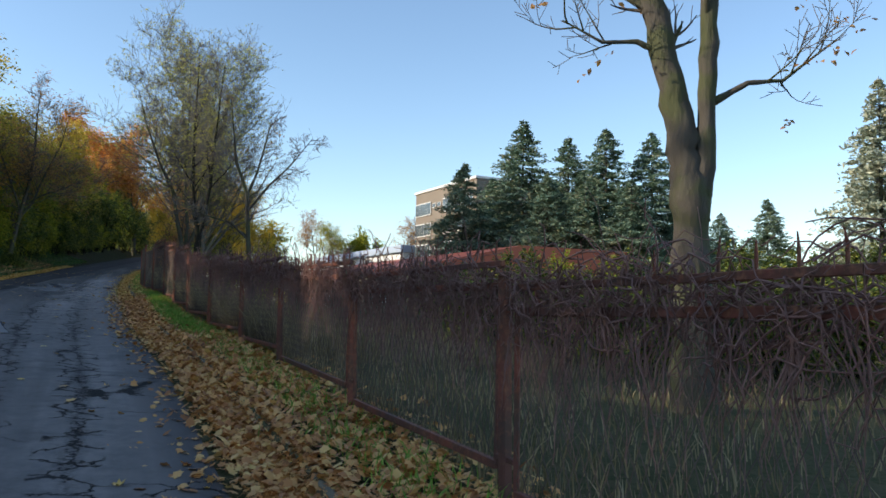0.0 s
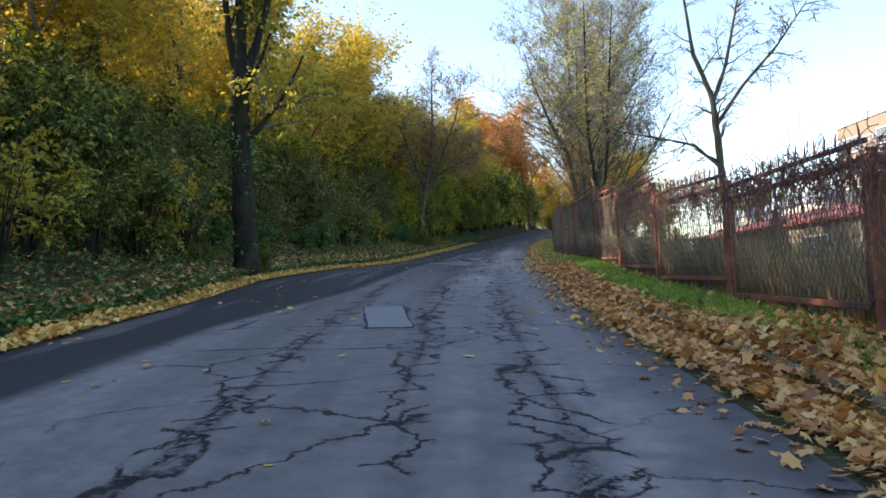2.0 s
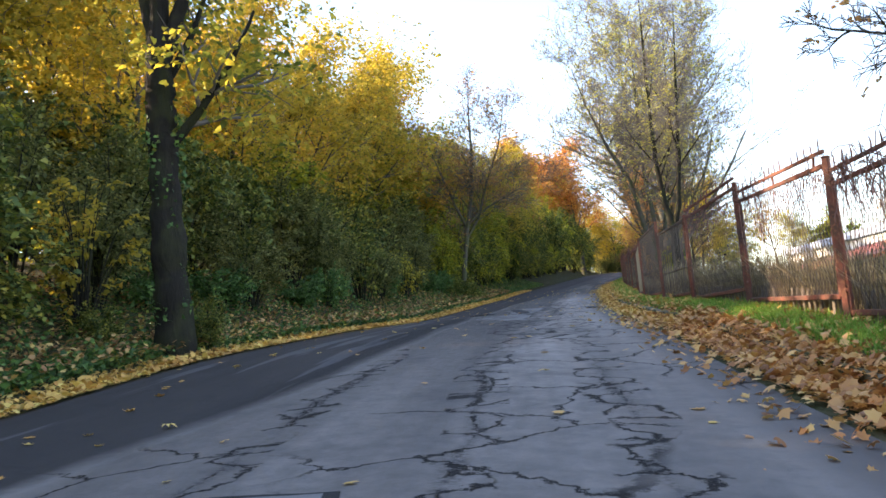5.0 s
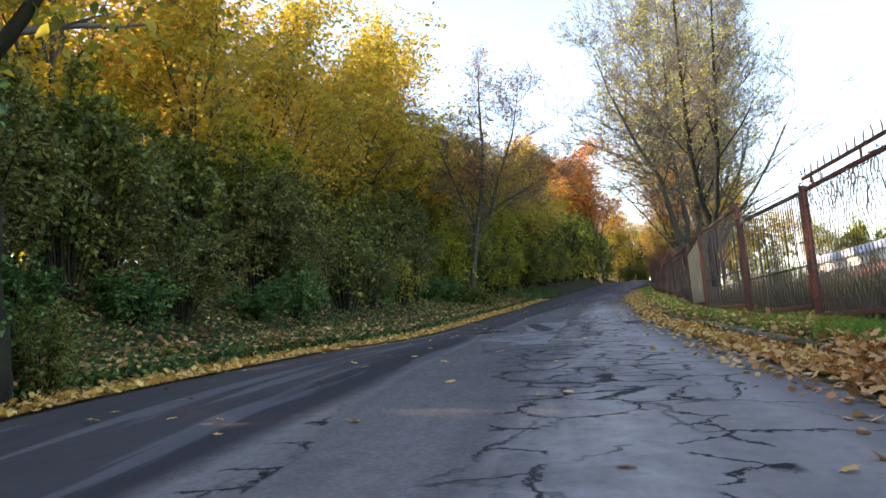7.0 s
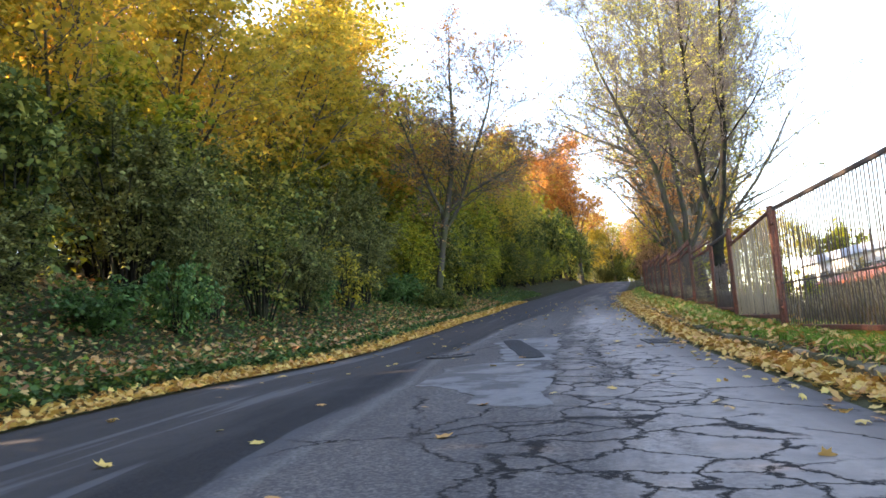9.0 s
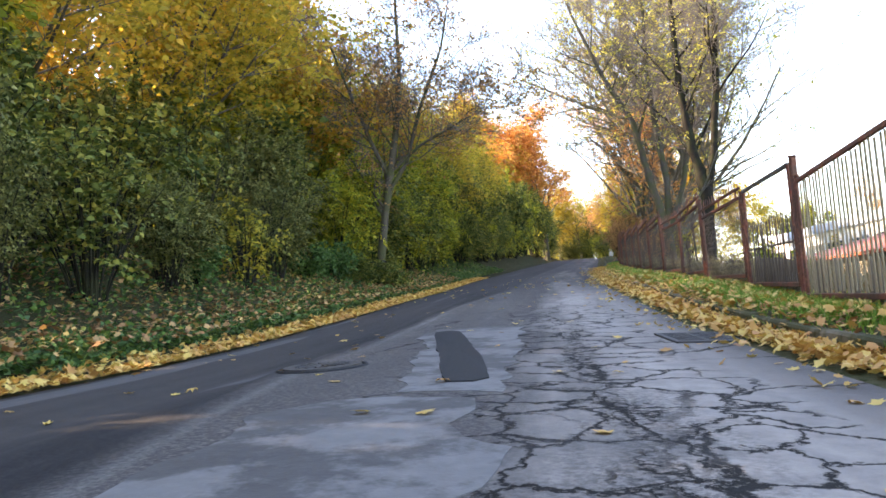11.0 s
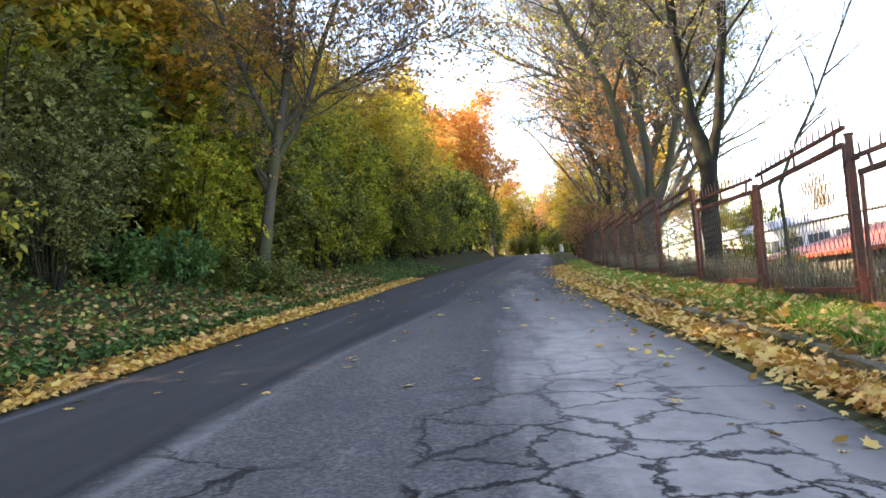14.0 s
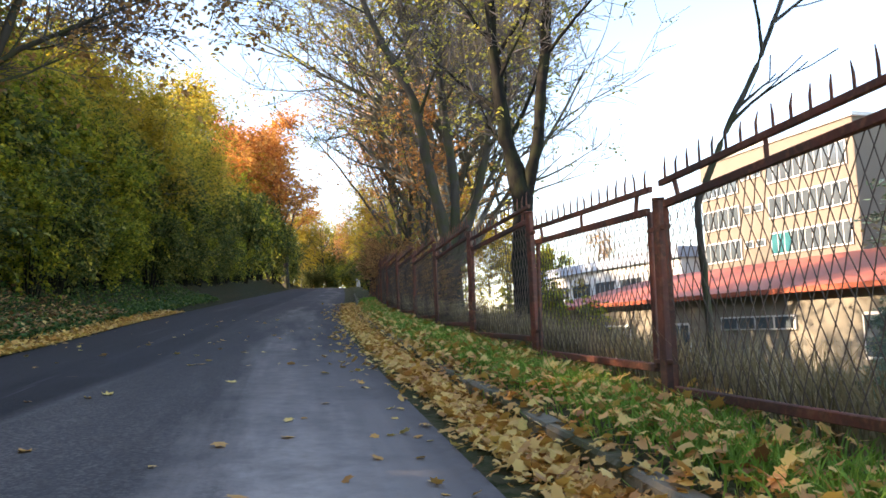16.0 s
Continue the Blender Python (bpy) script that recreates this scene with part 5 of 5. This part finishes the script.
# far woods
g = np.random.default_rng(77)
pts = []
for k in range(150):
    a = radians(g.uniform(-45, 95))
    d = g.uniform(230, 330)
    h = g.uniform(9, 17) + 4 * math.sin(k)
    c = np.array((-math.sin(a) * d, math.cos(a) * d, 0))
    n = 170
    q = g.normal(size=(n, 3)) * [4.5, 4.5, h * 0.28] + [0, 0, h * 0.5]
    pts.append(c + q)
V, F = leaf_cloud(np.concatenate(pts), 1.9, g)
tagged(mesh_ob("far_woods", V, F, L_YELLOW), "distant belt of yellow autumn woods", "woods", kind="stuff")

# ---- fallen leaves, grass, creepers ----
def scatter_side(n, y0, y1, offs, sd, g, lift=0.0):
    y = g.uniform(y0, y1, n)
    o = np.clip(g.normal(offs, sd, n), -0.9, 3)
    x, yy = edge(y, o)
    return np.stack([x, yy, side_z(y, o) + lift], 1)


g = np.random.default_rng(3)
P = np.concatenate([scatter_side(21000, -2, 25, 0.35, 0.12, g, 0.01), scatter_side(2500, -2, 25, 0.15, 0.3, g, 0.008), scatter_side(9000, -2, 13, 1.0, 0.3, g, 0.03), scatter_side(2500, 13, 25, 1.0, 0.35, g, 0.04), scatter_side(3500, 24, 45, 1.0, 0.3, g, 0.04), scatter_side(6500, -2, 23, 0.56, 0.05, g, 0.075)])
V, F = maple_leaves(P, 0.07, g)
tagged(mesh_ob("leaf_litter", V, F, LITTER), "drift of brown and tan fallen maple leaves in the gutter", "leaves", kind="stuff")
P = np.concatenate([scatter_side(23000, 22, 64, 0.33, 0.11, g, 0.01), scatter_side(1300, 22, 64, 0.12, 0.28, g, 0.008), scatter_side(4200, 24, 60, 0.95, 0.25, g, 0.08), scatter_side(1300, 33, 60, 0.56, 0.05, g, 0.075)])
V, F = maple_leaves(P, 0.068, g)
tagged(mesh_ob("leaf_litter", V, F, LITTER_GOLD), "drift of golden fallen leaves along the kerb", "leaves", kind="stuff")
n = 17000
y = g.uniform(2, 60, n)
o = np.abs(g.normal(0.2, 0.3, n)) - 0.12
x, yy = edge(y, -width(y) - o)
V, F = maple_leaves(np.stack([x, yy, bank_z(y, np.maximum(o, 0)) + 0.012], 1), 0.075, g)
tagged(mesh_ob("leaf_litter", V, F, LITTER_GOLD), "strip of golden fallen leaves along the wooded edge", "leaves", kind="stuff")
n = 23000
y = g.uniform(2, 56, n)
o = np.where(g.random(n) < 0.16, g.uniform(0.4, 1.2, n), 1.15 + g.uniform(0, 1, n) ** 1.6 * 4.5)
x, yy = edge(y, -width(y) - o)
V, F = maple_leaves(np.stack([x, yy, bank_z(y, o) + np.where(o < 1.15, 0.14, 0.02) + g.uniform(0.0, 0.1, n)], 1), 0.08, g)
tagged(mesh_ob("leaf_litter", V, F, LITTER_OLD), "brown fallen leaves on the bank", "leaves", kind="stuff")
n = 320
y = g.uniform(1, 55, n)
f = g.uniform(0.02, 0.98, n)
x, yy, z = road_xyz(y, f)
V, F = maple_leaves(np.stack([x, yy, z + 0.004], 1), 0.09, g, 0.12)
tagged(mesh_ob("leaf_litter", V, F, LITTER_GOLD), "single yellow leaves lying on the asphalt", "leaves", kind="stuff")


def blades(P, h, g, wide=0.012, lean=0.45):
    n = len(P)
    a = g.uniform(0, 2 * np.pi, n)
    H = h * g.uniform(0.5, 1.3, n)
    d = np.stack([np.cos(a), np.sin(a), np.zeros(n)], 1)
    l = g.normal(0, lean, (n, 2)) * H[:, None]
    top = P + np.stack([l[:, 0], l[:, 1], H], 1)
    mid = P + np.stack([l[:, 0] * 0.3, l[:, 1] * 0.3, H * 0.55], 1)
    V = np.stack([P - d * wide / 2, P + d * wide / 2, mid + d * wide * 0.4, top, mid - d * wide * 0.4], 1).reshape(-1, 3)
    i = np.arange(n)[:, None] * 5
    return V, np.concatenate([i + [[0, 1, 2]], i + [[0, 2, 4]], i + [[4, 2, 3]]], 1).reshape(-1, 3)


P = np.concatenate([scatter_side(11000, 12, 25, 0.98, 0.14, g), scatter_side(42000, 25, 64, 0.98, 0.16, g), scatter_side(2600, -2, 12, 1.0, 0.2, g)])
V, F = blades(P, 0.12, g)
tagged(mesh_ob("grass", V, F, GRASS), "green grass on the verge beside the kerb", "grass", kind="stuff")
y, o = g.uniform(-4, 56, 90000), 1.4 + g.uniform(0, 1, 90000) ** 2.2 * 12
keep = (y > 9) | (g.random(90000) < 0.3)
y, o = y[keep], o[keep]
x, yy = edge(y, o)
V, F = blades(np.stack([x, yy, side_z(y, o) - 0.03], 1), np.where((y > 9) & (y < 30), 0.42 + 0.3 * np.exp(-(o - 1.4) / 2), np.where(y > 30, 0.3 + 0.12 * np.exp(-(o - 1.4) / 2), 0.24)), g, 0.012, 0.3)
tagged(mesh_ob("dry_grass", V, F, DRY_GRASS), "tall dry grass behind the fence", "grass", kind="stuff")
n = 62000
y = g.uniform(2, 70, n)
o = np.where(g.random(n) < 0.5, g.normal(0.85, 0.16, n), np.abs(g.normal(2.2, 1.2, n)) + 0.6)
o = np.maximum(o, 0.3)
x, yy = edge(y, -width(y) - o)
V, F = leaf_cloud(np.stack([x, yy, bank_z(y, o) + g.uniform(0.02, 0.18, n)], 1), 0.085, g, flat=0.6)
tagged(mesh_ob("ivy", V, F, IVY), "dark green ivy covering the foot of the bank", "ivy", kind="stuff")

# creepers: a mat along the top rail and strands hanging from it
paths = []
for k in range(5200):
    y0 = g.uniform(-7, 13) if k < 4500 else g.uniform(13, 19) if k < 5020 else g.uniform(19, 25)
    b = fence_base(y0)
    hang = k % 3 == 0
    p = np.array((b.x, b.y, b.z + 1.2 + 0.3 * min(max((y0 - 13) / 9, 0), 1) + g.normal(-0.02, 0.07)))
    d = g.normal(0, 1, 3) * [0.6, 0.8, 0.35]
    rows, rad = [], g.uniform(0.002, 0.006) * (1.2 if hang else 1.0)
    for q in range(12 if hang else 7):
        rows.append((*p, rad * (1 - q / 15)))
        pull = -0.75 if hang and q > 1 else -0.22
        d = d * 0.72 + g.normal(0, 0.33, 3) + np.array((0, 0, pull * 0.45))
        p = p + d / np.linalg.norm(d) * (g.uniform(0.05, 0.09) if hang else g.uniform(0.06, 0.12))
        back = (p[:2] - np.array((b.x, b.y))) @ np.array((0.85, 0.52))
        p[:2] -= 0.4 * back * np.array((0.85, 0.52))
    paths.append(rows)
V, F = tubes(paths, 4)
tagged(mesh_ob("creeper", V, F, VINE), "bare reddish creeper stems tangled over the fence", "creeper", kind="stuff")
